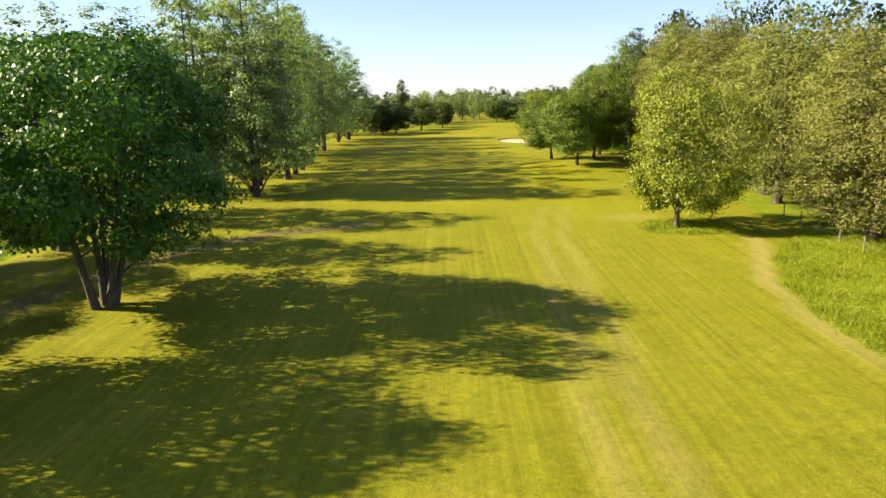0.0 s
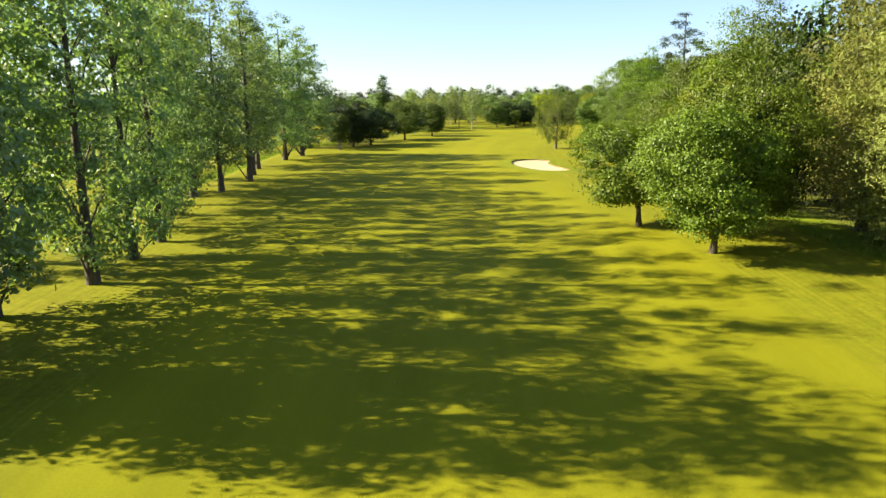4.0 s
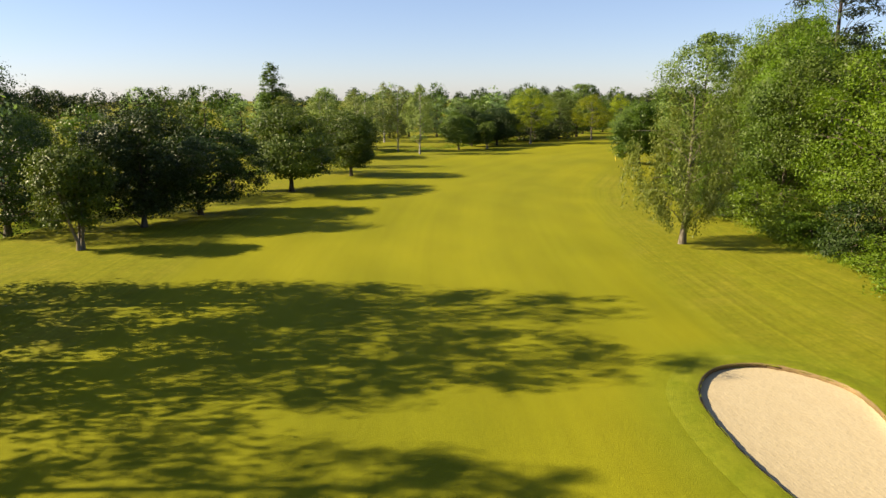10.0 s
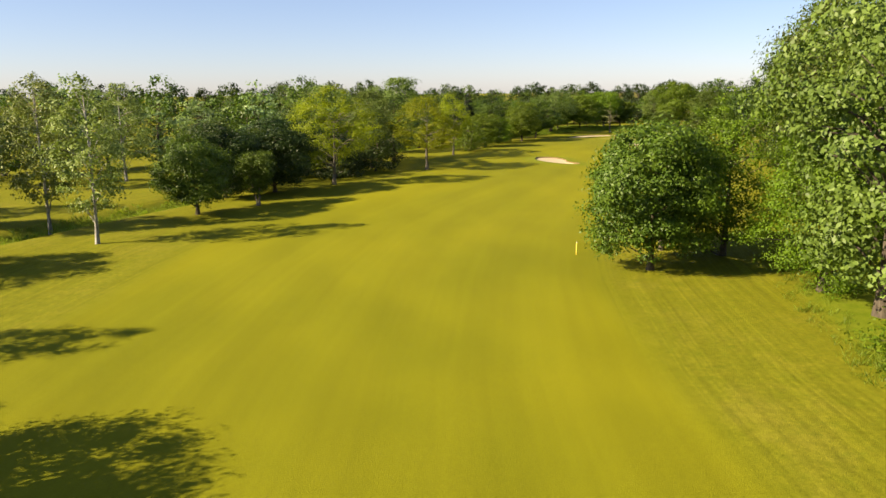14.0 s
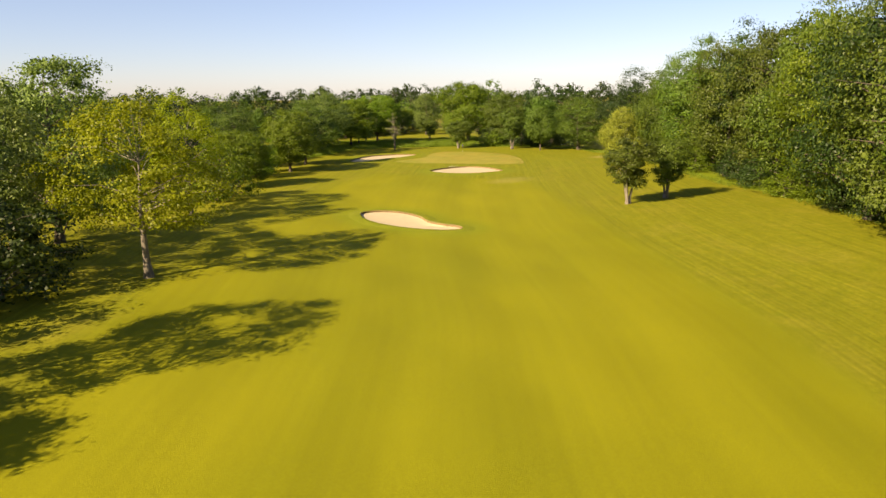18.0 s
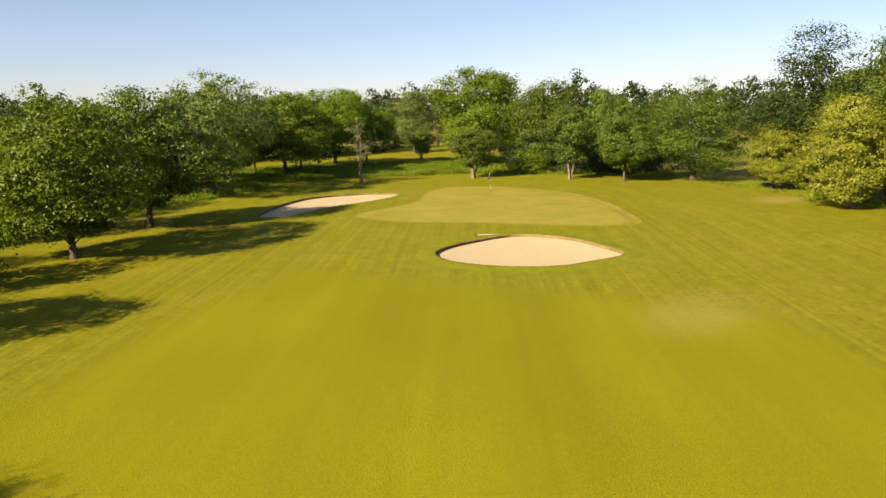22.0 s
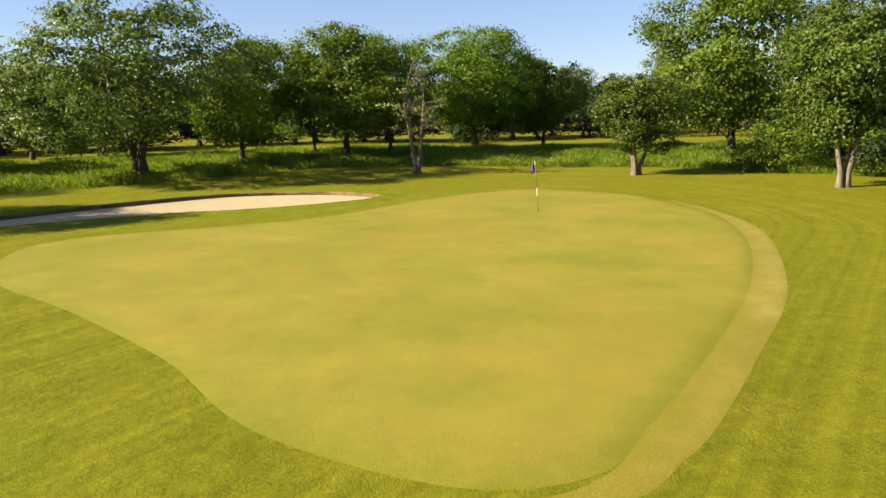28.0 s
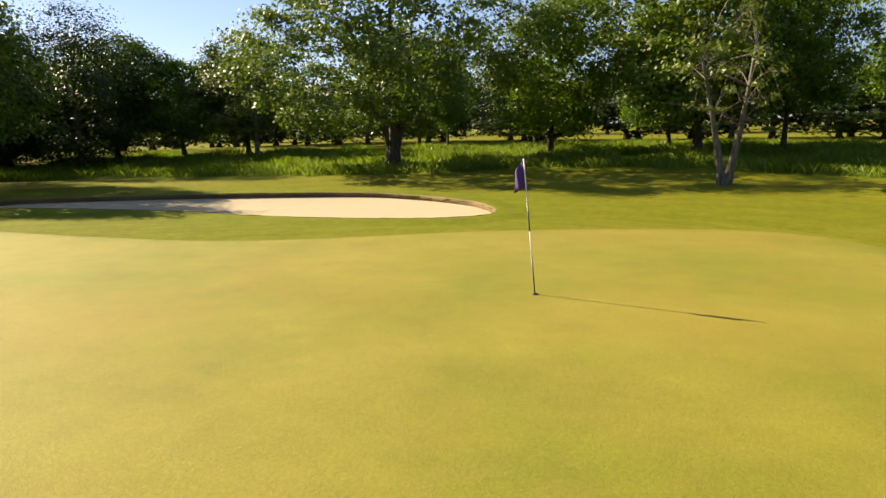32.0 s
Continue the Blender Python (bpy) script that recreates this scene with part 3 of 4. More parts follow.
# ---- trees ----
def leaf_mesh(name, centres, outs, size, mat, r, slim=0.55, hang=0.0, grow=1.0, core=None):
    n = len(centres)
    nrm = outs + np.array([0, 0, 0.35]) + r.normal(0, 0.55, (n, 3))
    nrm /= np.linalg.norm(nrm, axis=1)[:, None] + 1e-9
    a = np.cross(nrm, r.normal(0, 1, (n, 3)) + np.array([0, 0, hang]))
    if hang:
        a = np.cross(a, nrm)
    a /= np.linalg.norm(a, axis=1)[:, None] + 1e-9
    b = np.cross(nrm, a)
    s = size * grow * r.uniform(0.65, 1.3, (n, 1))
    fold = nrm * s * 0.18
    v = np.stack([centres + a * s, centres + b * s * slim + fold, centres - a * s, centres - b * s * slim + fold], 1)
    v = v.reshape(-1, 3)
    if core is not None:
        v = np.concatenate([v, core])
    return mesh_of(name, v, np.arange(len(v)).reshape(-1, 4), mat)


def heart(h, w, z0, rc, prof, lob, share, r, n):
    """The dense inside of a crown: large overlapping leaf sprays well within the outer leaves."""
    # sprays added to block sun and sky, so the crown's gaps turn dark
    s, t = r.uniform(0.02, 0.98, n), r.uniform(0, 2 * np.pi, n)
    q = share * w / 2 * prof(s) * lob(t, s) * r.uniform(0, 1, n) ** 0.5
    p = np.stack([q * np.cos(t), q * np.sin(t), z0 + rc * 0.6 + (0.9 * (h - z0) - 2.0 * rc) * s], -1)
    a = r.normal(0, 1, (n, 3))
    a /= np.linalg.norm(a, axis=1)[:, None]
    b = np.cross(a, r.normal(0, 1, (n, 3)))
    b /= np.linalg.norm(b, axis=1)[:, None]
    d = min(0.022 * w, 0.17) * r.uniform(0.7, 1.3, (n, 1))
    return np.stack([p + a * d, p + b * d * 0.6, p - a * d, p - b * d * 0.6], 1).reshape(-1, 3)


def lobes(r):
    ph = r.uniform(0, 6.28, 6)

    def f(ang, s):
        return 1 + 0.16 * np.sin(2 * ang + ph[0] + 3 * s) + 0.12 * np.sin(3 * ang + ph[1] - 5 * s) + 0.10 * np.sin(5 * ang + ph[2] + 9 * s)
    return f


PROFILE = {
    "round": lambda s: np.sqrt(np.clip(1 - (1.9 * s - 0.85) ** 2 / 1.12, 0.02, 1)),
    "oval": lambda s: np.clip(np.sin(np.pi * (0.12 + 0.86 * s)) ** 0.7, 0.05, 1),
    "pop": lambda s: np.clip(np.sin(np.pi * (0.16 + 0.80 * s)) ** 0.6 * (1 - 0.2 * s), 0.08, 1),
    "cone": lambda s: np.clip(1.02 - s, 0.04, 1) ** 0.75,
    "column": lambda s: np.clip(np.sin(np.pi * (0.1 + 0.88 * s)) ** 0.5, 0.06, 1),
    "bush": lambda s: np.sqrt(np.clip(1 - (s * 1.02) ** 2.4, 0.02, 1)),
    "vase": lambda s: np.clip(0.35 + 0.9 * s, 0, 1) * np.sqrt(np.clip(1.02 - s ** 4, 0, 1)),
}


# kind: base height, width, where the crown starts, profile, clumps, leaves a clump, clump size, leaf size, leaf, bark, trunk radius, extras
KINDS = {
    "poplar": dict(inside=500, mast=0.85, shell=0.35, heart=0.0, h=24, w=8.7, start=0.11, prof="pop", clumps=195, per=62, rc=0.92, leaf=0.135, mat="poplar", bark=BARK, tr=0.27, lean=0.35, name="poplar_tree", cat="tree", label="tall airy grey-green poplar in a row beside the fairway"),
    "poplarb": dict(inside=500, mast=0.85, shell=0.35, heart=0.0, h=24, w=8.7, start=0.045, prof="pop", clumps=195, per=62, rc=0.92, leaf=0.135, mat="poplar", bark=BARK, tr=0.27, lean=0.35, name="poplar_tree", cat="tree", label="tall grey-green poplar with foliage almost to the ground"),
    "poplard": dict(inside=500, mast=0.85, shell=0.35, heart=0.0, h=24, w=9.5, start=0.07, prof="pop", clumps=290, per=62, rc=0.95, leaf=0.14, mat="poplar", bark=BARK, tr=0.27, lean=0.35, name="poplar_tree", cat="tree", label="tall full-crowned poplar near the end of the row"),
    "multi": dict(inside=2400, heart=0.8, shell=0.6, h=14, w=13, start=0.15, prof="oval", clumps=520, per=95, rc=1.0, leaf=0.1, mat="deep", bark=BARK, tr=0.14, stems=6, name="multi_stemmed_tree", cat="tree", label="dense dark green tree with several slender stems"),
    "round": dict(inside=1400, shell=0.68, h=10, w=9, start=0.09, prof="round", clumps=280, per=96, rc=0.9, leaf=0.098, mat="round", bark=BARK, tr=0.20, name="broadleaf_tree", cat="tree", label="rounded mid-green broadleaf tree standing on mown grass"),
    "fresh": dict(inside=1400, shell=0.68, h=10, w=9, start=0.09, prof="round", clumps=280, per=96, rc=0.9, leaf=0.098, mat="fresh", bark=BARK, tr=0.20, name="maple_tree", cat="tree", label="bright fresh-green rounded tree with a short trunk"),
    "dark": dict(inside=1400, shell=0.68, h=10, w=9, start=0.07, prof="round", clumps=280, per=96, rc=0.9, leaf=0.098, mat="dark", bark=BARK, tr=0.20, name="dark_broadleaf_tree", cat="tree", label="dense dark green broadleaf tree in the tree line"),
    "wood": dict(inside=1400, heart=0.72, shell=0.72, h=17, w=12, start=0.03, prof="oval", clumps=270, per=92, rc=1.25, leaf=0.102, mat="round", bark=BARK, tr=0.3, name="woodland_tree", cat="tree", label="tall dense green woodland tree at the fairway edge"),
    "woodf": dict(inside=1400, heart=0.72, shell=0.72, h=17, w=12, start=0.03, prof="oval", clumps=270, per=92, rc=1.25, leaf=0.102, mat="fresh", bark=BARK, tr=0.3, name="woodland_tree", cat="tree", label="tall light green woodland tree at the fairway edge"),
    "woodo": dict(inside=1400, heart=0.72, shell=0.72, h=17, w=12, start=0.03, prof="oval", clumps=270, per=92, rc=1.25, leaf=0.102, mat="thorn", bark=BARK, tr=0.3, name="woodland_tree", cat="tree", label="tall olive green woodland tree at the fairway edge"),
    "woodd": dict(inside=1400, heart=0.72, shell=0.72, h=17, w=12, start=0.03, prof="oval", clumps=270, per=92, rc=1.25, leaf=0.102, mat="dark", bark=BARK, tr=0.3, name="woodland_tree", cat="tree", label="tall dark green woodland tree at the fairway edge"),
    "copper": dict(shell=0.65, h=14, w=9, start=0.05, prof="oval", clumps=130, per=80, rc=1.0, leaf=0.14, mat="brown", bark=BARK, tr=0.25, name="copper_tree", cat="tree", label="reddish brown leaved tree among green woodland"),
    "bush": dict(inside=140, heart=0.7, h=5, w=5.5, start=0.0, prof="bush", clumps=90, per=60, rc=0.7, leaf=0.09, mat="fresh", bark=BARK, tr=0.08, name="bush", cat="bush", label="leafy green bush growing down to the grass"),
    "bushd": dict(inside=140, heart=0.7, h=5, w=5.5, start=0.0, prof="bush", clumps=90, per=60, rc=0.7, leaf=0.09, mat="dark", bark=BARK, tr=0.08, name="dark_bush", cat="bush", label="dense dark green bush in the tree line"),
    "bushtree": dict(shell=0.65, h=11, w=10, start=0.06, prof="round", clumps=420, per=78, rc=0.8, leaf=0.085, mat="olive", bark=BARK, tr=0.2, name="olive_green_tree", cat="tree", label="rounded yellowish olive tree with foliage near the ground"),
    "yellow": dict(heart=0.0, h=13, w=10.5, start=0.2, prof="oval", clumps=240, per=84, rc=0.85, leaf=0.085, mat="yellow", bark=BARK_PALE, tr=0.22, name="golden_tree", cat="tree", label="golden yellow-green open-crowned tree with a pale trunk"),
    "conifer": dict(mast=0.85, heart=0.75, shell=0.6, h=19, w=9, start=0.05, prof="column", clumps=360, per=78, rc=0.95, leaf=0.135, mat="conifer", bark=BARK, tr=0.3, droop=0.55, slim=0.2, name="cypress_tree", cat="conifer", label="tall olive-brown cypress forming a dense screen"),
    "lombardy": dict(shell=0.75, mast=0.85, heart=1.0, h=18, w=3.6, start=0.05, prof="column", clumps=330, per=34, rc=0.6, leaf=0.14, mat="round", bark=BARK, tr=0.25, name="lombardy_poplar_tree", cat="tree", label="narrow columnar dark poplar rising above the trees"),
    "birch": dict(mast=0.85, heart=0, h=14, w=6.5, start=0.2, prof="oval", clumps=130, per=60, rc=0.75, leaf=0.11, mat="birch", bark=BARK_BIRCH, tr=0.13, droop=0.5, name="birch_tree", cat="tree", label="slender birch with white bark and light foliage"),
    "willow": dict(mast=0.85, heart=0, h=13, w=7, start=0.16, prof="oval", clumps=150, per=90, rc=0.45, leaf=0.13, mat="willow", bark=BARK_PALE, tr=0.18, strands=4.4, slim=0.22, name="weeping_birch_tree", cat="tree", label="weeping tree with hanging yellow-green strands"),
    "grey": dict(heart=0.6, shell=0.6, h=17, w=11, start=0.05, prof="oval", clumps=260, per=84, rc=1.05, leaf=0.105, mat="light", bark=BARK, tr=0.3, name="grey_willow_tree", cat="tree", label="large grey-green willow at the woodland edge"),
    "pine": dict(mast=0.95, heart=0, h=26, w=8, start=0.45, prof="oval", clumps=55, per=60, rc=0.95, leaf=0.26, mat="pine", bark=BARK, tr=0.3, slim=0.25, name="pine_tree", cat="conifer", label="tall sparse pine standing above the woodland"),
    "spruce": dict(mast=0.9, h=13, w=7, start=0.03, prof="cone", clumps=120, per=46, rc=0.75, leaf=0.26, mat="pine", bark=BARK, tr=0.2, slim=0.3, droop=0.3, name="spruce_tree", cat="conifer", label="dark conical spruce in the tree line"),
    "hawthorn": dict(fork=0.17, heart=0.5, h=8, w=7, start=0.2, prof="vase", clumps=170, per=76, rc=0.62, leaf=0.085, mat="thorn", bark=BARK_PALE, tr=0.12, stems=3, name="small_tree", cat="tree", label="small spreading tree with forked pale stems"),
    "dead": dict(heart=0, h=8.5, w=4.5, start=0.3, prof="oval", clumps=26, per=26, rc=0.4, leaf=0.10, mat="birch", bark=BARK_PALE, tr=0.15, stems=2, bare=True, name="dying_tree", cat="tree", label="nearly bare dying tree with pale branches"),
    "oak": dict(inside=1500, shell=0.68, h=10.5, w=9.5, start=0.12, prof="round", clumps=360, per=100, rc=0.88, leaf=0.085, mat="oak", bark=BARK, tr=0.2, name="oak_tree", cat="tree", label="rounded dark green oak on the mown bank"),
    "park": dict(inside=1300, heart=0.62, shell=0.6, h=11, w=9, start=0.13, prof="round", clumps=320, per=92, rc=0.9, leaf=0.088, mat="fresh", bark=BARK, tr=0.2, name="parkland_tree", cat="tree", label="rounded green tree with a clear trunk in rough grass"),
    "parkf": dict(inside=1300, heart=0.62, shell=0.6, h=11, w=9, start=0.13, prof="round", clumps=320, per=92, rc=0.9, leaf=0.088, mat="fresh", bark=BARK, tr=0.2, name="parkland_tree", cat="tree", label="bright green tree with a clear trunk in rough grass"),
    "forked": dict(fork=0.16, inside=900, heart=0.5, shell=0.55, h=12.6, w=13, start=0.15, prof="oval", clumps=360, per=84, rc=0.9, leaf=0.1, mat="greywillow", bark=BARK, tr=0.24, stems=3, name="forked_willow_tree", cat="tree", label="large willow with a forked trunk behind the bunker"),
    "wood2": dict(inside=140, heart=0.75, shell=0.7, h=17, w=12, start=0.03, prof="oval", clumps=160, per=30, rc=1.6, leaf=0.25, mat="round", bark=BARK, tr=0.3, name="woodland_tree", cat="tree", label="tall green woodland tree behind the wood edge"),
    "woodd2": dict(inside=140, heart=0.75, shell=0.7, h=17, w=12, start=0.03, prof="oval", clumps=160, per=30, rc=1.6, leaf=0.25, mat="dark", bark=BARK, tr=0.3, name="woodland_tree", cat="tree", label="tall dark woodland tree behind the wood edge"),
    "horizon": dict(inside=60, heart=0.75, h=15, w=15, start=0.0, prof="oval", clumps=50, per=40, rc=2.0, leaf=0.42, shell=0.7, mat="dark", bark=BARK, tr=0.25, name="distant_tree", cat="tree", label="dark green tree in a hazy tree belt"),
    "far": dict(inside=60, heart=0.7, shell=0.65, h=14, w=11, start=0.02, prof="oval", clumps=64, per=26, rc=1.4, leaf=0.28, mat="round", bark=BARK, tr=0.25, name="distant_tree", cat="tree", label="green broadleaf tree in the distant tree belt"),
    "farg": dict(inside=60, heart=0.7, shell=0.65, h=16, w=9, start=0.02, prof="oval", clumps=64, per=26, rc=1.4, leaf=0.28, mat="poplar", bark=BARK, tr=0.25, name="distant_tree", cat="tree", label="grey-green tree in the distant tree belt"),
    "fard": dict(inside=60, heart=0.7, shell=0.65, h=14, w=11, start=0.02, prof="oval", clumps=64, per=26, rc=1.4, leaf=0.28, mat="dark", bark=BARK, tr=0.25, name="distant_tree", cat="tree", label="dark green tree in the distant tree belt"),
}
VARIANTS = {"poplarb": 2, "oak": 3, "park": 3, "parkf": 2, "wood2": 2, "hawthorn": 2, "poplar": 3, "round": 3, "wood": 3, "woodf": 2, "woodo": 2, "woodd": 2, "conifer": 2, "birch": 2, "far": 3, "farg": 2, "fard": 2, "dark": 2, "fresh": 2, "bush": 2, "bushd": 2, "yellow": 2}
made_trees, tree_count = {}, {}


def build_tree(kind, variant):
    k = KINDS[kind]
    r = np.random.default_rng(sum(map(ord, kind)) * 31 + variant)
    h, w, z0 = k["h"], k["w"], k["start"] * k["h"]
    prof, lob = PROFILE[k["prof"]], lobes(r)
    ang = r.uniform(0, 2 * np.pi, 4 * k["clumps"])
    s = r.uniform(0, 1, 4 * k["clumps"])
    keep = r.uniform(0, 1, len(s)) < prof(s) ** 1.6 + np.where(s < 0.4, 0.1, 0)
    ang, s = ang[keep][:k["clumps"]], s[keep][:k["clumps"]]
    n = len(s)
    rad = np.maximum(w / 2 * prof(s) * lob(ang, s) - k["rc"] * 0.5, 0.05) * (k.get("shell", 0.5) + (1 - k.get("shell", 0.5)) * r.uniform(0, 1, n) ** 0.5)
    cz = z0 + k["rc"] * 0.45 + (h - z0 - 1.25 * k["rc"]) * s
    c = np.stack([rad * np.cos(ang), rad * np.sin(ang), cz], -1)
    # boughs: clumps gather round the ends of the main limbs and fall back between them
    if n > 90 and "strands" not in k and "mast" not in k:
        bough = c[r.choice(n, int(np.clip(0.32 * w * (h - z0) ** 0.5, 9, 26)), replace=False)]
        gap = c[:, None, :] - bough[None]
        gap[:, :, 2] *= 1.5
        gap = np.linalg.norm(gap, axis=2)
        near, d = gap.argmin(1), gap.min(1)
        mid = np.array([0, 0, z0 + 0.45 * (h - z0)])
        fall = np.clip(d / (np.percentile(d, 90) + 1e-6), 0, 1.2)[:, None]
        c = mid + (c - mid) * (1.12 - 0.24 * fall ** 2)
        c = c + (bough[near] - c) * np.where(fall > 0.75, 0.22, 0.12)
        c[:, 2] = np.maximum(c[:, 2], 0.35 * k["rc"])
        cz = c[:, 2]
    # leaves round each clump
    per = k["per"]
    u = r.normal(0, 1, (n, per, 3))
    u /= np.linalg.norm(u, axis=2)[:, :, None]
    size = k["rc"] * r.uniform(0.6, 1.35, (n, 1, 1))
    off = u * size * r.uniform(0.12, 1.0, (n, per, 1)) ** 0.5 * np.array([1.2, 1.2, 0.62])
    if "droop" in k:
        off[:, :, 2] -= k["droop"] * np.hypot(off[:, :, 0], off[:, :, 1])
    if "strands" in k:
        off = r.normal(0, 0.12, (n, per, 3)) * np.array([1.3, 1.3, 1])
        off[:, :, 2] -= r.uniform(0, 1, (n, per)) * k["strands"] * r.uniform(0.4, 1.1, (n, 1)) * np.clip(cz / h * 1.6, 0.3, 1)[:, None]
    inner = np.zeros((n, per), bool)
    inner[:, : per // 6] = "strands" not in k
    off[inner] *= 0.35
    pts = (c[:, None, :] + off).reshape(-1, 3)
    outs = (u * 0.7 + (c * np.array([1, 1, 0.3]) - np.array([0, 0, 0.25 * h * 0.5]))[:, None, :] / (w * 0.5)).reshape(-1, 3)
    outs /= np.linalg.norm(outs, axis=1)[:, None] + 1e-9
    ok = pts[:, 2] > 0.12
    crown = leaf_mesh("crown", pts[ok], outs[ok], k["leaf"], LEAF[k["mat"]], r, k.get("slim", 0.6), 3.0 if "strands" in k else 0.0, 1 + 0.25 * inner.ravel()[ok][:, None],
                      None if k.get("heart", 0.6) == 0 else heart(h, w, z0, k["rc"], prof, lob, 0.84 * k.get("heart", 0.6), r, int(1.5 * k.get("inside", 900))))
    # stems and limbs
    b = Buf()
    stems = k.get("stems", 1)
    tops = []
    for i in range(stems):
        a0 = 2 * math.pi * i / stems + r.uniform(0, 1)
        lean = (0.0 if stems == 1 else (0.2 if stems > 4 else 0.13) * h) * r.uniform(0.6, 1.2)
        top = Vector((lean * math.cos(a0) + r.normal(0, 0.15), lean * math.sin(a0) + r.normal(0, 0.15), h * (k.get("mast", 0.6) if stems == 1 else r.uniform(0.55, 0.75))))
        foot = Vector((0.06 * stems * math.cos(a0), 0.06 * stems * math.sin(a0), -0.15)) if stems > 1 else Vector((0, 0, -0.15))
        pts2, rr = [], []
        for q in range(8):
            t = q / 7
            p = foot.lerp(top, t)
            if "fork" in k:
                out = max(0.0, (t - k["fork"]) / (1 - k["fork"])) ** 0.8
                p.x, p.y = foot.x * (1 - t) + top.x * out, foot.y * (1 - t) + top.y * out
            bend = math.sin(t * 3.0 + i) * 0.12 * min(1, h / 12)
            pts2.append((p.x + bend, p.y + 0.7 * bend * math.cos(i), p.z))
            rr.append(k["tr"] * (1.5 if q == 0 else 1.0) * (1 - 0.86 * t) + 0.02)
        b.tube(pts2, rr, 7)
        tops.append(pts2)
    order = np.argsort(r.uniform(0, 1, n))[: (60 if k.get("bare") else 34)]
    for i in order:
        stem = tops[i % stems]
        tz = float(c[i][2])
        cand = [p for p in stem if p[2] < tz - 0.12 * (h - z0) * 0.5] or stem[1:2]
        st = Vector(cand[-1])
        en = Vector(c[i].tolist())
        mid = st.lerp(en, 0.5) + Vector((0, 0, 0.10 * (en - st).length))
        if en.z < st.z + 0.25:
            continue
        r0 = max(0.025, k["tr"] * 0.36 * (1 - st.z / h))
        b.tube([st, mid, en], [r0, r0 * 0.6, 0.015], 5)
        if k.get("bare"):
            for q in range(5):
                d = Vector(r.normal(0, 1, 3)) * 0.55
                b.tube([mid.lerp(en, 0.2 * q), mid.lerp(en, 0.2 * q) + d + Vector((0, 0, 0.35))], [0.014, 0.005], 4)
    trunk = b.mesh("trunk", k["bark"])
    return trunk, crown


def tree(kind, x, y, h=None, w=None, turn=None, label="", group="", z=None):
    """One tree of that kind with its foot on the ground."""
    k = KINDS[kind]
    i = tree_count.get(kind, 0)
    tree_count[kind] = i + 1
    v = i % VARIANTS.get(kind, 1)
    if (kind, v) not in made_trees:
        made_trees[kind, v] = build_tree(kind, v)
    trunk, crown = made_trees[kind, v]
    th = new(k["name"])
    m = pose(x, y, hz(x, y) if z is None else z, 0, 0, (i * 137.5 + 20 * v) % 360 if turn is None else turn)
    sx, sz = 1.1 * (w or k["w"]) / k["w"], 1.03 * (h or k["h"]) / k["h"]
    th.matrix_world = m @ Matrix.Diagonal((sx, sx, sz, 1))
    part("trunk", trunk, th)
    part("crown", crown, th)
    return tagged(th, label=label or k["label"], category=k["cat"], group=group)


# start of the hole, both sides
tree("multi", -17.8, 38.2, 18.2, 15.5)
tree("multi", -25.0, 24.0, 17.0, 15.0)
tree("poplard", -28.5, 53.5, 19, 11, group="poplar row")
tree("poplard", -29, 66.5, 20.5, 11, group="poplar row")
tree("multi", -37.5, 35, 12.5, 12)
tree("multi", -36.5, 46, 13, 12)
tree("bushtree", 20.8, 57.2, 13.2, 9.4)
for x, y, h, w in ((20.2, 101.4, 10.8, 9.2), (18.1, 112.3, 10.0, 9.4), (23.8, 107.5, 13.0, 9.8)):
    tree("oak", x, y, h, w, group="oaks on the mown bank")
for x, y, h, w in ((-27.6, 80.8, 24.8, 8.8), (-20.8, 98.0, 27.8, 9.3), (-30, 104, 27.8, 8.8), (-21.2, 105.0, 26.8, 7.8), (-21.4, 111.0, 25.8, 7.8), (-23.9, 117.5, 27.8, 8.3), (-25.4, 124, 26.8, 8.8)):
    tree("poplarb", x, y, h, w, group="poplar row")
for x, y, h, w in ((-27.7, 136.9, 25.8, 9.8), (-25.9, 142.0, 23.8, 8.8), (-34.2, 141, 22.8, 8.8), (-31.2, 148.4, 24.3, 8.8), (-36.4, 156.5, 23.8, 7.8), (-25.4, 153.4, 25.3, 9.8), (-27.2, 162.2, 25.8, 9.8)):
    tree("poplar", x, y, h, w, group="poplar row")
for x, y, h, w in ((-28.9, 172, 24.8, 8.8), (-31, 177, 24.8, 8.8)):
    tree("poplar", x, y, h, w, group="poplar row")
for x, y, h, w in ((-27.7, 187.5, 27.0, 12.0), (-26.2, 196.0, 25.5, 12.0)):
    tree("poplard", x, y, h, w, group="poplar row")

tree("poplar", -27, 130.5, 26, 9.5, group="poplar row")
for x, y, h, w in ((-20.4, 80.4, 25.8, 10.8), (-28.4, 86, 26.8, 10.5), (-22.9, 91.0, 26.8, 10.5)):
    tree("poplard", x, y, h, w, label="tall full-crowned silvery poplar leaning over the fairway edge", group="poplar row")
for x, y, h in ((-31, 79, 3.6), (-32, 84, 4.2), (-30.5, 89, 3.4), (-31, 95, 3.8), (-27, 99, 2.6), (-36.5, 70, 4), (-37, 76, 4.4)):
    tree("bushd", x, y, h, h * 1.25, group="undergrowth by the ditch")

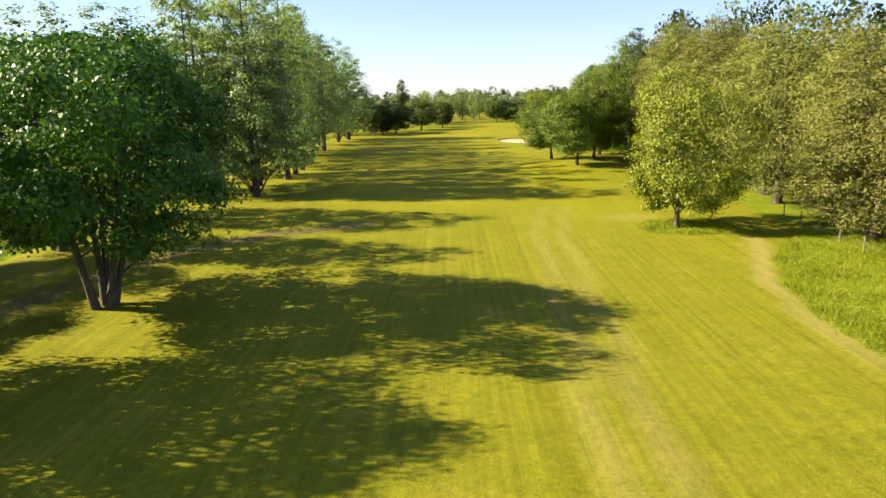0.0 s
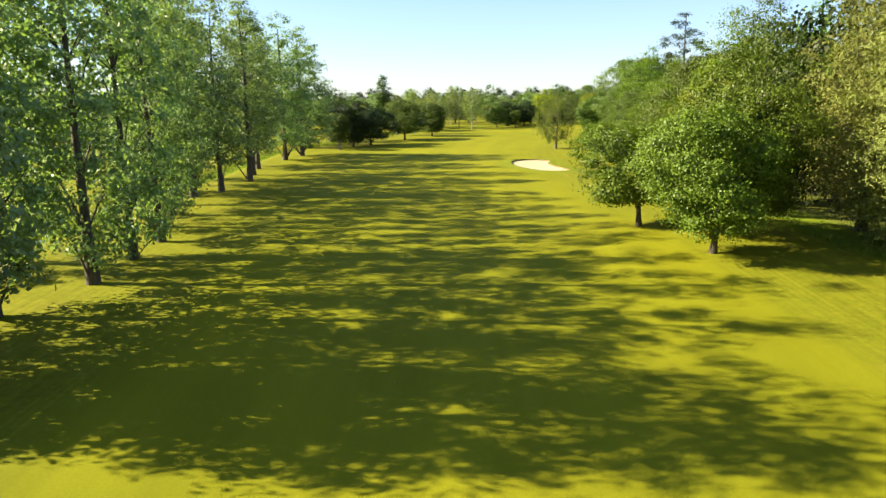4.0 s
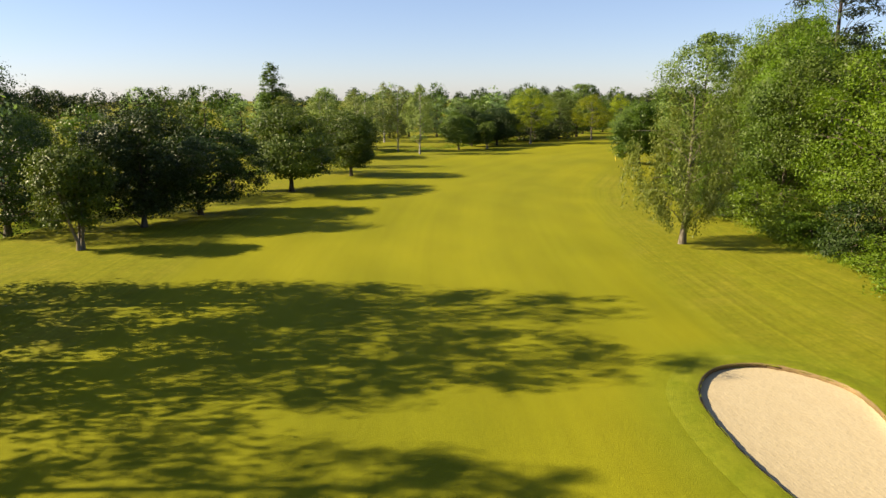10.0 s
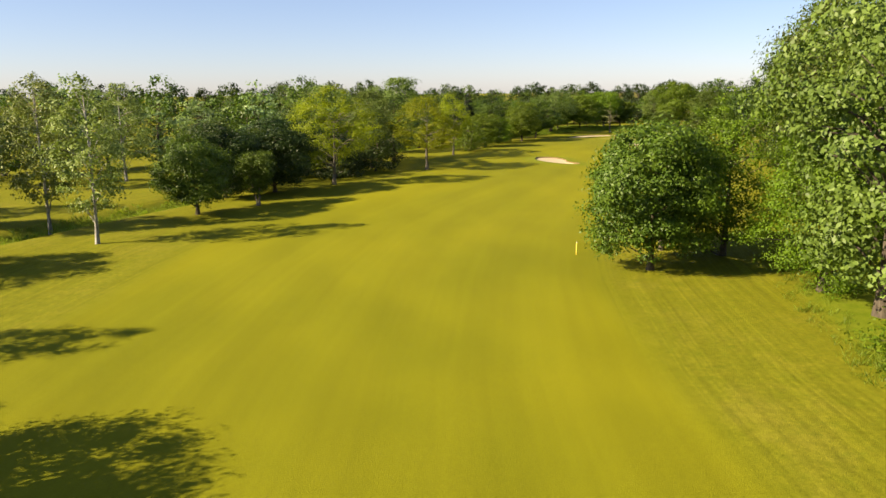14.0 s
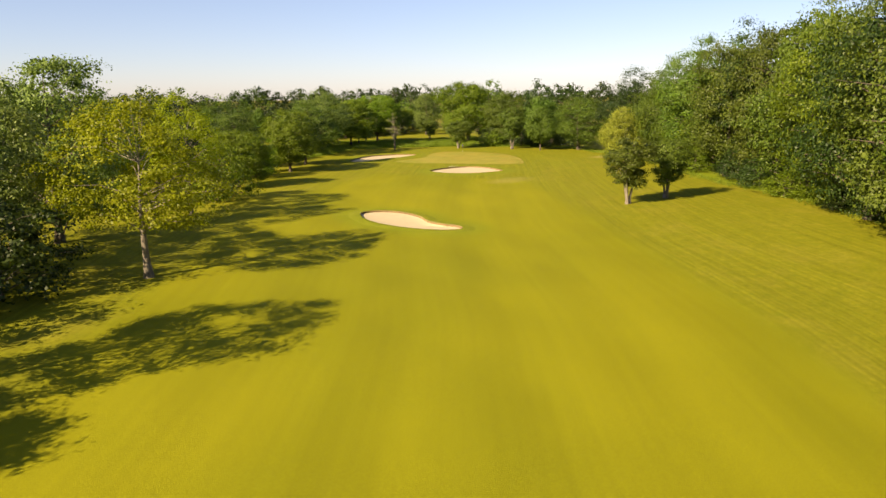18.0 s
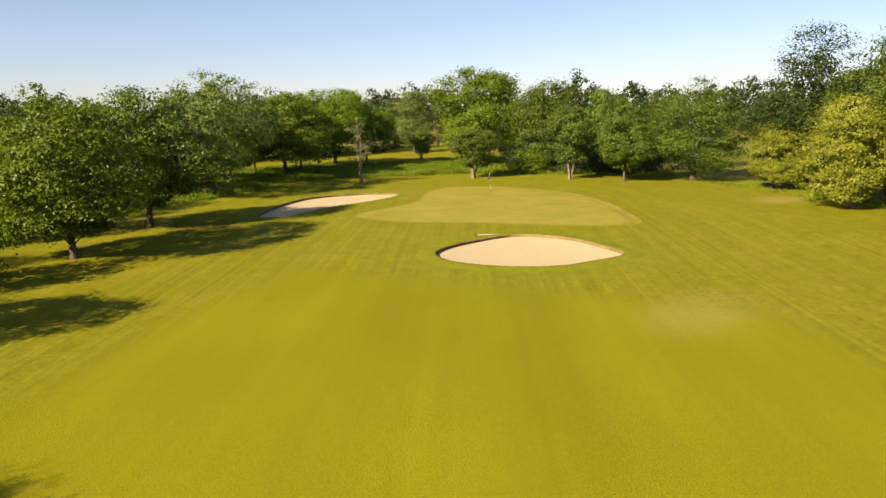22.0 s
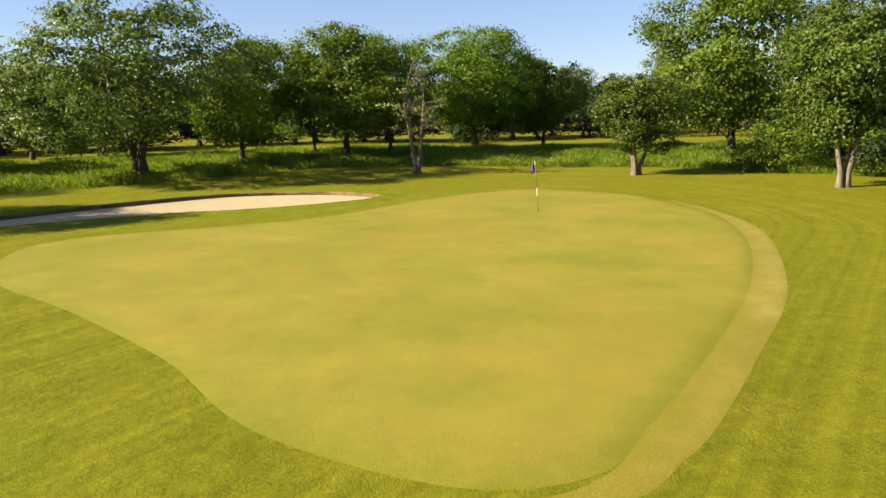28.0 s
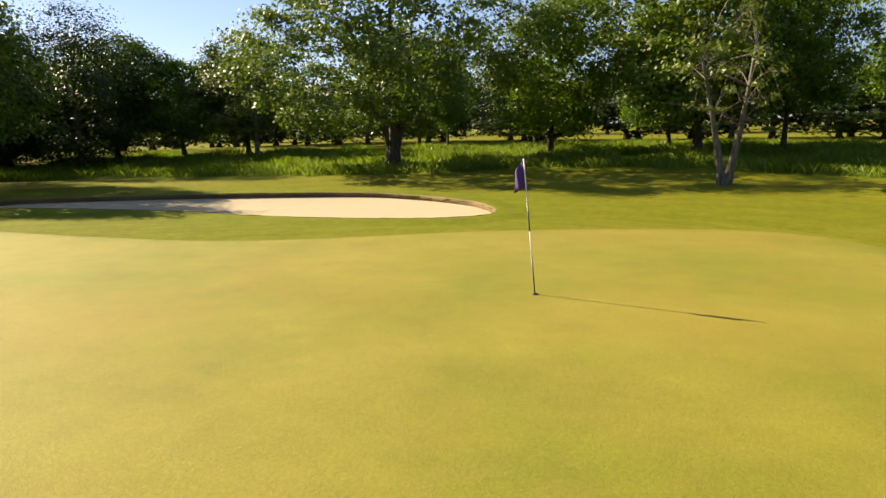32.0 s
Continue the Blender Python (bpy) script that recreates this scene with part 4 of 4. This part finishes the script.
# tall screen of cypresses on the far side at the start
for i, y in enumerate(np.arange(40, 112, 5.4)):
    tree("conifer", 34.5 + 1.2 * math.sin(i * 2.1), float(y), 16.4 + 0.07 * (float(y) - 50) + 1.1 * math.sin(i * 1.7), 9.5, group="cypress screen")
for i, y in enumerate(np.arange(44, 150, 9.0)):
    tree(("woodd2", "wood2", "wood2")[i % 3], 43 + 2 * math.sin(i * 1.3), float(y), 19 + 4.5 * float(smooth(78, 112, y)) + 1.2 * math.sin(i * 2.3), 12, group="wood behind the cypresses")

# wood along the fairway
edge = ((27.5, 121, 12.5, 9.5, "bushtree"), (34, 127, 20, 11, "woodo"), (36.5, 137, 21.5, 12, "woodf"), (36, 147, 20, 11.5, "woodo"), (38, 157, 18.5, 11, "woodf"), (39, 167, 15.5, 11, "woodo"), (40, 177, 14.2, 11, "woodf"), (39.5, 187, 14.2, 10, "wood"), (41, 197, 14.5, 11, "woodo"), (44, 208, 17, 12, "woodf"), (48, 220, 19, 12, "wood"), (51, 232, 21, 12, "woodf"), (46.5, 227, 19, 10, "wood"), (55.5, 243, 24.5, 13, "grey"), (52.5, 259, 25, 13.5, "grey"), (50.5, 246, 15, 9, "woodf"), (55, 251, 13, 9, "wood"), (47, 238, 14, 8, "woodo"), (53, 238, 24, 11, "woodf"))
for i, (x, y) in enumerate(((44.5, 231), (46, 237), (48.5, 242), (51, 247), (54, 252.5), (58, 257.5))):
    tree(("bush", "bushd")[i % 2], x, y, 3.8 + 0.9 * math.sin(i * 1.9), 5.4, group="bushes at the wood edge")
for x, y, h, w, kind in edge:
    tree(kind, x, y, h, w, group="wood along the fairway")
for x, y, h, w, kind in ((152, 341.5, 22.3, 11.5, "wood"), (145, 334, 22, 11.5, "woodo"), (158.5, 348, 17.5, 10, "wood"), (50, 150, 18, 12, "woodd2"), (52, 165, 19, 12, "wood2"), (51, 180, 15, 12, "wood2"), (52, 190, 15, 12, "woodd2"), (54, 201, 15.5, 12, "woodd2"), (58, 213, 16, 13, "wood2"), (62, 231, 19.5, 9, "copper"), (59.5, 223, 19, 8.5, "copper"), (66, 224, 18.5, 9, "copper"), (68, 246, 21, 13, "wood2")):
    tree(kind, x, y, h, w, group="wood along the fairway")
tree("pine", 67, 251, 32.5, 12)
for i in range(16):
    y = 128 + i * 5.2
    tree(("bush", "bush", "bushd")[i % 3], 33.6 + (0 if y < 190 else (y - 190) * 0.22) + 0.7 * math.sin(i * 2), y, 3.6 + 1.2 * math.sin(i * 1.9), 5.2, group="bushes at the wood edge")
for i, (x, y) in enumerate(((35.6, 209), (36.0, 214.5), (36.6, 220), (37.6, 226), (39.4, 232), (41.4, 238), (43.8, 245), (46.4, 252))):
    tree(("bush", "bush", "bushd")[i % 3], x + 0.6, y, 4.4 + 0.8 * math.sin(i * 2.6), 6.2, group="bushes at the wood edge")
tree("willow", 26.2, 207.0, 12.9, 7.8)

# left line past the poplars
for x, y, h, w, kind in ((-30, 219, 15, 10, "woodd"), (-35, 231, 14, 10, "wood"), (-25, 240, 13, 9, "woodd")):
    tree(kind, x, y, h, w, group="trees behind the row's end")
tree("hawthorn", -20.7, 210.5, 8.8, 7.2, label="small light olive tree at the end of the row")
for x, y, h, w, kind in ((-18.9, 220.5, 11.4, 9.6, "dark"), (-15.4, 227.4, 10.6, 10.0, "dark"), (-8.1, 244.5, 10.6, 11.6, "round"), (-1.0, 261.5, 9.9, 9.4, "round"), (-15.5, 246, 7.8, 5, "hawthorn"), (-1.4, 296, 8.8, 8.5, "dark")):
    tree(kind, x, y, h, w)
for x, y, h, w in ((-6.4, 277.6, 12.8, 6.5), (-11.6, 268.7, 12.5, 6.5), (12.2, 302, 14.4, 6.4), (8.1, 311, 15.3, 6.7), (1.0, 311.6, 12.8, 8), (-0.6, 315, 12.5, 6.4), (5.9, 344, 15.6, 7), (-8, 326, 14, 8), (-16, 318, 13, 8), (16, 350, 15, 8), (-2, 352, 14, 8)):
    tree("birch", x, y, h, w, group="birches beyond the ditch")
tree("lombardy", -19.5, 318, 19.2, 5.0)
for x, y, h, w, kind in ((21.9, 314, 9.5, 8, "round"), (29.0, 317.5, 6.9, 5.6, "hawthorn"), (33.2, 328, 10.3, 9.5, "dark"), (26.6, 325.5, 10.0, 8.5, "dark"), (42.3, 331.5, 13.8, 10.8, "yellow"), (53.3, 344.5, 7.0, 9, "bushd"), (45, 339, 7.5, 9, "bushd"), (61.8, 342.8, 12.6, 11.0, "yellow"), (77.7, 365.3, 12.4, 8.2, "yellow"), (85, 371.5, 7.4, 7, "bush"), (93.8, 381.2, 8.0, 7.8, "fresh"), (102, 389, 7.7, 7, "bush"), (110.4, 391.8, 10.2, 9.2, "fresh"), (119.5, 399.5, 10.8, 9.6, "round")):
    tree(kind, x, y, h, w)
for x, y, h, w, kind in ((38, 345, 11, 11, "dark"), (28, 338, 11, 11, "wood"), (50, 358, 17, 11, "grey"), (63, 361, 18.5, 11, "grey"), (55, 351, 15.5, 9, "grey"), (70, 378, 12, 10, "woodd"), (80, 388, 12, 10, "wood"), (90, 396, 12, 10, "woodd"), (98, 404, 12, 7, "spruce"), (103, 408, 12.5, 7, "spruce"), (108, 404, 11, 9, "wood"), (112, 412, 11, 10, "woodd"), (44, 352, 12, 9, "woodo")):
    tree(kind, x, y, h, w, group="trees behind the left line")

# single trees and the wood on the inside of the bend
for x, y, h, w, kind in ((48.2, 273.3, 11.0, 9.2, "round"), (53.6, 278.1, 11.2, 8, "round"), (56.5, 274.5, 12.9, 8, "woodf"), (54, 264, 12.5, 8, "woodf"), (110.9, 332.2, 7.5, 7.0, "hawthorn"), (117.3, 330.8, 7.5, 6.6, "hawthorn")):
    tree(kind, x, y, h, w)
for i in range(15):
    t = i / 14
    x, y = 68 + t * 110, 270 + t * 92 + 4 * math.sin(t * 7)
    tree(("wood", "woodf", "woodd", "woodo")[(i * 3) % 4], x, y, (23.6 if i < 11 else 16) + 1.6 * math.sin(i * 2.4), 13, group="wood inside the bend")
for i in range(12):
    t = i / 11
    tree(("woodd2", "wood2", "wood2")[i % 3], 84 + t * 115, 262 + t * 95, 21.5 + 1.6 * math.sin(i * 1.4), 14, group="wood inside the bend")
for i in range(15):
    t = i / 14
    tree(("bush", "bushd", "bushd")[i % 3], 64 + t * 98, 263 + t * 88 + 1.5 * math.sin(i * 2.2), 4 + math.sin(i * 1.3), 6, group="bushes at the wood edge")

# round the green
tree("forked", 134.8, 415.0, 13.2, 14.5, turn=40)
tree("dead", 153.2, 410.5, 8.6, 4.4)
for x, y, h, w, kind in ((142, 422, 10.6, 8.5, "park"), (148.5, 426, 9.6, 6.0, "park"), (150.6, 422.3, 12.0, 11.0, "parkf"), (155, 424.5, 11.4, 6.6, "park"), (164.5, 428, 12.2, 11, "parkf"), (173, 430, 10.8, 7.8, "parkf"), (179.2, 423.5, 6.1, 5.2, "hawthorn"), (165.8, 402.4, 7.0, 7.4, "hawthorn"), (170.3, 390.6, 9.2, 7.4, "hawthorn"), (171.8, 384.0, 9.2, 6.6, "round"), (183, 413.5, 16.4, 13.5, "park"), (184, 403, 13.2, 9.5, "round"), (190, 396, 13, 9, "round"), (177, 377.5, 12.0, 11.5, "wood"), (173.5, 367.5, 7.3, 6.8, "bushtree"), (160, 357.5, 9.8, 8.0, "bushtree"), (183, 366, 14, 10, "woodd"), (131, 430, 8.8, 4, "round"), (190, 385, 13, 10, "wood"), (198, 442, 14.5, 8, "grey"), (168, 436, 11, 8, "dark")):
    tree(kind, x, y, h, w)
for x, y, h, w, kind in ((177.5, 393, 5.2, 6.5, "bushd"), (181, 387, 6, 7, "bushd"), (183.5, 398.5, 6.2, 7.5, "bushd"), (187, 391.5, 7, 8, "bushd"), (180.5, 404.5, 4.6, 6, "bushd"), (189, 409, 7, 9, "bushd"), (192, 402, 8, 9, "bushd"), (174.5, 399.5, 4.0, 5, "bush")):
    tree(kind, x, y, h, w, group="undergrowth beside the green")
for x, y, h, w, kind in ((104, 412, 9.6, 9, "dark"), (108, 418, 9.8, 9, "round"), (112, 421, 9.4, 8, "round"), (116, 424, 9.6, 8, "round"), (119.5, 421, 8.4, 7, "birch"), (98, 415, 10, 10, "dark"), (124, 438, 9.5, 8, "round")):
    tree(kind, x, y, h, w, group="trees beyond the rough")

# distant belts
belt = np.random.default_rng(11)


def row_of(x0, y0, x1, y1, step, kinds, hh, group):
    n = max(2, int(math.hypot(x1 - x0, y1 - y0) / step))
    for i in range(n):
        t = i / (n - 1)
        tree(kinds[int(belt.integers(len(kinds)))], x0 + (x1 - x0) * t + belt.normal(0, 2), y0 + (y1 - y0) * t + belt.normal(0, 2), hh * belt.uniform(0.8, 1.2), None, group=group)


row_of(-95, 20, -100, 300, 11, ("far", "fard", "farg"), 13, "distant belt")
row_of(-70, 180, -60, 330, 11, ("far", "fard", "farg"), 10, "distant belt")
row_of(-60, 355, 40, 375, 8, ("farg", "farg", "far"), 15, "distant belt")
row_of(-80, 390, 80, 420, 9, ("far", "fard", "farg"), 15, "distant belt")
row_of(30, 372, 100, 440, 9, ("far", "fard"), 12, "distant belt")
row_of(66, 447, 200, 453, 5.0, ("fard",), 6.5, "hedge beyond the rough")
row_of(62, 452, 215, 460, 6.5, ("far", "far", "fard"), 8.5, "distant belt")
row_of(60, 492, 235, 496, 9, ("far", "fard"), 14, "distant belt")
row_of(215, 320, 230, 480, 9, ("far", "fard"), 15, "distant belt")
row_of(110, 250, 220, 330, 10, ("far", "fard"), 16, "distant belt")
row_of(20, 500, 150, 520, 10, ("far", "fard"), 15, "distant belt")

for x0, y0, x1, y1 in ((-170, 600, 340, 600), (340, 180, 345, 600), (-170, 0, -170, 600), (190, 240, 340, 250)):
    row_of(x0, y0, x1, y1, 13, ("horizon",), 17, "farthest belt")

# ---- flag ----
WHITE, BLACK, PURPLE, YELLOW = plain("white_paint", (0.75, 0.75, 0.75), 0.4), plain("black_paint", (0.02, 0.02, 0.025), 0.4), plain("purple_cloth", (0.07, 0.03, 0.22), 0.8), plain("yellow_paint", (0.75, 0.55, 0.05), 0.5)
FX, FY = 152.4, 389.9
flag = new("golf_flag")
flag.location = (FX, FY, hz(FX, FY) + 0.02)
flag.rotation_euler = (0, radians(-5), 0)
tagged(flag, label="purple golf flag on a black and white striped pin", category="flagstick")
for i, (z0, z1, mt) in enumerate(((0, 0.62, BLACK), (0.62, 1.0, WHITE), (1.0, 1.45, BLACK), (1.45, 2.13, WHITE))):
    b = Buf()
    b.tube([(0, 0, z0), (0, 0, z1)], [0.011, 0.011], 8, True)
    part("pole_section", b.mesh("pole_section", mt), flag)
fv, ff = [], []
for i in range(8):
    for j in range(6):
        u, v = i / 7, j / 5
        fv.append((-0.02 - 0.14 * u - 0.05 * u * v, 0.04 * math.sin(u * 7 + v * 2), 2.10 - 0.42 * v * (1 - 0.2 * u) - 0.16 * u))
for i in range(7):
    for j in range(5):
        ff.append((i * 6 + j, i * 6 + j + 1, i * 6 + j + 7, i * 6 + j + 6))
cloth = mesh_of("cloth", fv, ff, PURPLE, True)
ob = part("cloth", cloth, flag, "limp purple cloth")
so = ob.modifiers.new("thickness", "SOLIDIFY")
so.thickness = 0.004
# black disc on the turf, its colour stands for the shade inside the hole
b = Buf()
b.tube([(0, 0, 0.004), (0, 0, 0.012)], [0.055, 0.052], 16, True)
part("hole_shade_disc", b.mesh("hole_shade_disc", BLACK), flag)
stake = new("marker_stake")
stake.location = (46.3, 279.6, hz(46.3, 279.6))
tagged(stake, label="thin yellow marker stake in the rough", category="stake")
b = Buf()
b.tube([(0, 0, -0.1), (0, 0, 0.95)], [0.035, 0.035], 8, True)
part("post", b.mesh("post", YELLOW), stake)
b = Buf()
b.tube([(0, 0, 0.95), (0, 0, 1.02)], [0.036, 0.012], 8, True)
part("tip", b.mesh("tip", WHITE), stake)

# ---- water in the ditch, tall grass ----
def water_material():
    m, n, l, bsdf = material("ditch_water")
    tex = n.new("ShaderNodeTexCoord")
    f = noise_node(n, l, 3.0, 3, tex.outputs["Object"])
    l.new(mixc(n, l, f, (0.015, 0.018, 0.008), (0.035, 0.035, 0.018)), bsdf.inputs["Base Color"])
    bsdf.inputs["Roughness"].default_value = 0.08
    bump(n, l, f, 0.1, 0.05, bsdf)
    return m


wv, wf = [], []
for i, y in enumerate(np.arange(58, 118, 3.0)):
    x = -34.0 - (0 if y < 150 else (y - 150) / 55)
    wv += [(x - 0.9, float(y), hz(x, y) + 0.30), (x + 0.9, float(y), hz(x, y) + 0.30)]
    if i:
        wf.append((2 * i - 2, 2 * i - 1, 2 * i + 1, 2 * i))
tagged(new("water", mesh_of("water", wv, wf, water_material())), label="narrow dark water in a grassy ditch", category="ditch", kind="structure")


def blades(name, xs, ys, h, label, seed, mat="tall_grass"):
    """Tufts of bent grass blades at those places, joined into one."""
    r = np.random.default_rng(seed)
    per = 8
    n = len(xs) * per
    x, y = np.repeat(xs, per) + r.normal(0, 0.16, n), np.repeat(ys, per) + r.normal(0, 0.16, n)
    z = height(x, y) - 0.03
    hh = h * r.uniform(0.5, 1.1, n) * (0.75 + 0.3 * np.sin(x * 0.9 + 1.3 * np.sin(y * 0.5)) * np.sin(y * 0.8 + 2))
    a = r.uniform(0, 6.28, n)
    w = 0.009 * r.uniform(0.6, 1.5, n) * (1 + h)
    lean = r.uniform(0.2, 0.9, n) * hh
    la = r.uniform(0, 6.28, n)
    cx, cy = np.cos(a) * w, np.sin(a) * w
    tx, ty = x + np.cos(la) * lean, y + np.sin(la) * lean
    v = np.stack([np.stack([x - cx, y - cy, z], -1), np.stack([x + cx, y + cy, z], -1),
                  np.stack([0.5 * (x + tx) + 0.6 * cx - 0.1 * (tx - x), 0.5 * (y + ty) + 0.6 * cy, z + 0.62 * hh], -1), np.stack([tx, ty, z + hh], -1)], 1)
    me = mesh_of(name, v.reshape(-1, 3), np.arange(4 * n).reshape(-1, 4), LEAF[mat])
    return tagged(new(name, me), label=label, category="grass", kind="stuff")


def scatter(test, x0, y0, x1, y1, n, seed):
    r = np.random.default_rng(seed)
    x, y = r.uniform(x0, x1, n), r.uniform(y0, y1, n)
    k = test(x, y)
    return x[k], y[k]


def clear_of_gap(x, y):
    return (inside_dist(x, y, ROUGH_BACK) < -0.1) & (np.abs(x - 119 + (y - 411) * 0.25) > 1.1)


xs, ys = scatter(clear_of_gap, 100, 385, 200, 435, 52000, 5)
blades("tall_grass", xs, ys, 0.7, "tall seeding meadow grass behind the green", 6)
xs, ys = scatter(lambda x, y: (lambda d: (d > 0.7) & (d < 2.2))(line_dist(x, y, DITCH)[0]), -42, -10, 95, 405, 90000, 8)
blades("ditch_grass", xs, ys, 0.7, "tall green grass along the ditch banks", 9)
xs, ys = scatter(lambda x, y: inside_dist(x, y, [(21.2, 20), (20.4, 27), (20.6, 33), (21.4, 38.6), (23.8, 46), (28.6, 53), (36, 56), (36, 20)]) < 0, 19, 18, 37, 58, 16000, 10)
px2, py2 = scatter(lambda x, y: np.hypot((x - 21.8) / 4.2, (y - 57.5) / 3.4) < 1, 17, 53, 27, 62, 1800, 21)
xs, ys = np.concatenate([xs, px2]), np.concatenate([ys, py2])
blades("rough_grass", xs, ys, 0.32, "long bright green rough grass by the cypresses", 11, "long_grass")
xs, ys = scatter(lambda x, y: (lambda d, s, t: (d < 2.6) & (s < 1))(*line_dist(x, y, WOOD_EDGE)), 28, 100, 200, 412, 150000, 12)
blades("edge_grass", xs, ys, 0.45, "uncut grass along the edge of the wood", 13)


# ---- small things ----
POST_WOOD = bark_material("weathered_post_wood", (0.10, 0.085, 0.065), (0.24, 0.21, 0.17), 14.0)
WIRE = plain("fence_wire", (0.25, 0.25, 0.25), 0.5, 0.8)


def wire_fence(x0, y0, x1, y1, n, label):
    th = new("wire_fence")
    th.location = (x0, y0, hz(x0, y0))
    tagged(th, label=label, category="fence", group="wire fences")
    tops = []
    for i in range(n):
        t = i / (n - 1)
        x, y = (x1 - x0) * t, (y1 - y0) * t
        z = hz(x0 + x, y0 + y) - hz(x0, y0)
        b = Buf()
        lean = 0.04 * math.sin(i * 2.3)
        b.tube([(x, y, z - 0.2), (x + lean * 0.5, y, z + 0.6), (x + lean, y, z + 1.15)], [0.055, 0.052, 0.048], 8, True)
        part("post", b.mesh("post", POST_WOOD, False), th)
        tops.append((x, y, z))
    for hgt in (0.45, 0.95):
        b = Buf()
        b.tube([(x + 0.06, y, z + hgt) for x, y, z in tops], [0.006] * n, 5)
        part("wire", b.mesh("wire", WIRE), th)
    return th


wire_fence(30.4, 44, 30.9, 60, 6, "weathered wooden posts with wire before the cypresses")
wire_fence(33.0, 138, 34.2, 168, 9, "weathered wooden posts with wire at the wood edge")
STUMP = bark_material("dark_stump_wood", (0.012, 0.010, 0.008), (0.045, 0.036, 0.028), 12.0)
for x, y, s in ((133.4, 413.9, 0.34), (136.2, 413.8, 0.3)):
    st = new("tree_stump")
    st.location = (x, y, hz(x, y))
    tagged(st, label="low dark cut stump beside the forked willow", category="stump", group="stumps by the willow")
    b = Buf()
    b.tube([(0, 0, -0.1), (0.01, 0, 0.12), (0.03, 0.02, s)], [s * 1.25, s * 0.95, s * 0.85], 11, True)
    part("stump_body", b.mesh("stump_body", STUMP, False), st)
    b = Buf()
    b.tube([(0.03, 0.02, s + 0.002), (0.03, 0.02, s + 0.012)], [s * 0.8, s * 0.76], 11, True)
    part("cut_face", b.mesh("cut_face", POST_WOOD, False), st, "pale weathered cut face")


def bunker_rake(x, y, turn, label):
    """A rake lying on the turf: a long pale handle, a dark head with teeth."""
    th = new("bunker_rake")
    th.matrix_world = pose(x, y, hz(x, y) + 0.05, 0, 0, turn)
    tagged(th, label=label, category="rake", group="bunker rakes")
    b = Buf()
    b.tube([(0, 0, 0.02), (0.8, 0, 0.015), (1.65, 0, 0.0)], [0.017, 0.017, 0.017], 8, True)
    part("handle", b.mesh("handle", WHITE), th, "pale straight handle")
    b = Buf()
    b.tube([(0, -0.31, 0.03), (0, 0.31, 0.03)], [0.028, 0.028], 8, True)
    part("head", b.mesh("head", BLACK), th, "dark head bar")
    for i in range(13):
        b = Buf()
        b.tube([(0, -0.28 + i * 0.0467, 0.03), (-0.02, -0.28 + i * 0.0467, -0.045)], [0.009, 0.005], 5, True)
        part("tooth", b.mesh("tooth", BLACK), th)
    return th


bunker_rake(131.5, 375.95, -39, "bunker rake with a pale handle lying on the turf")
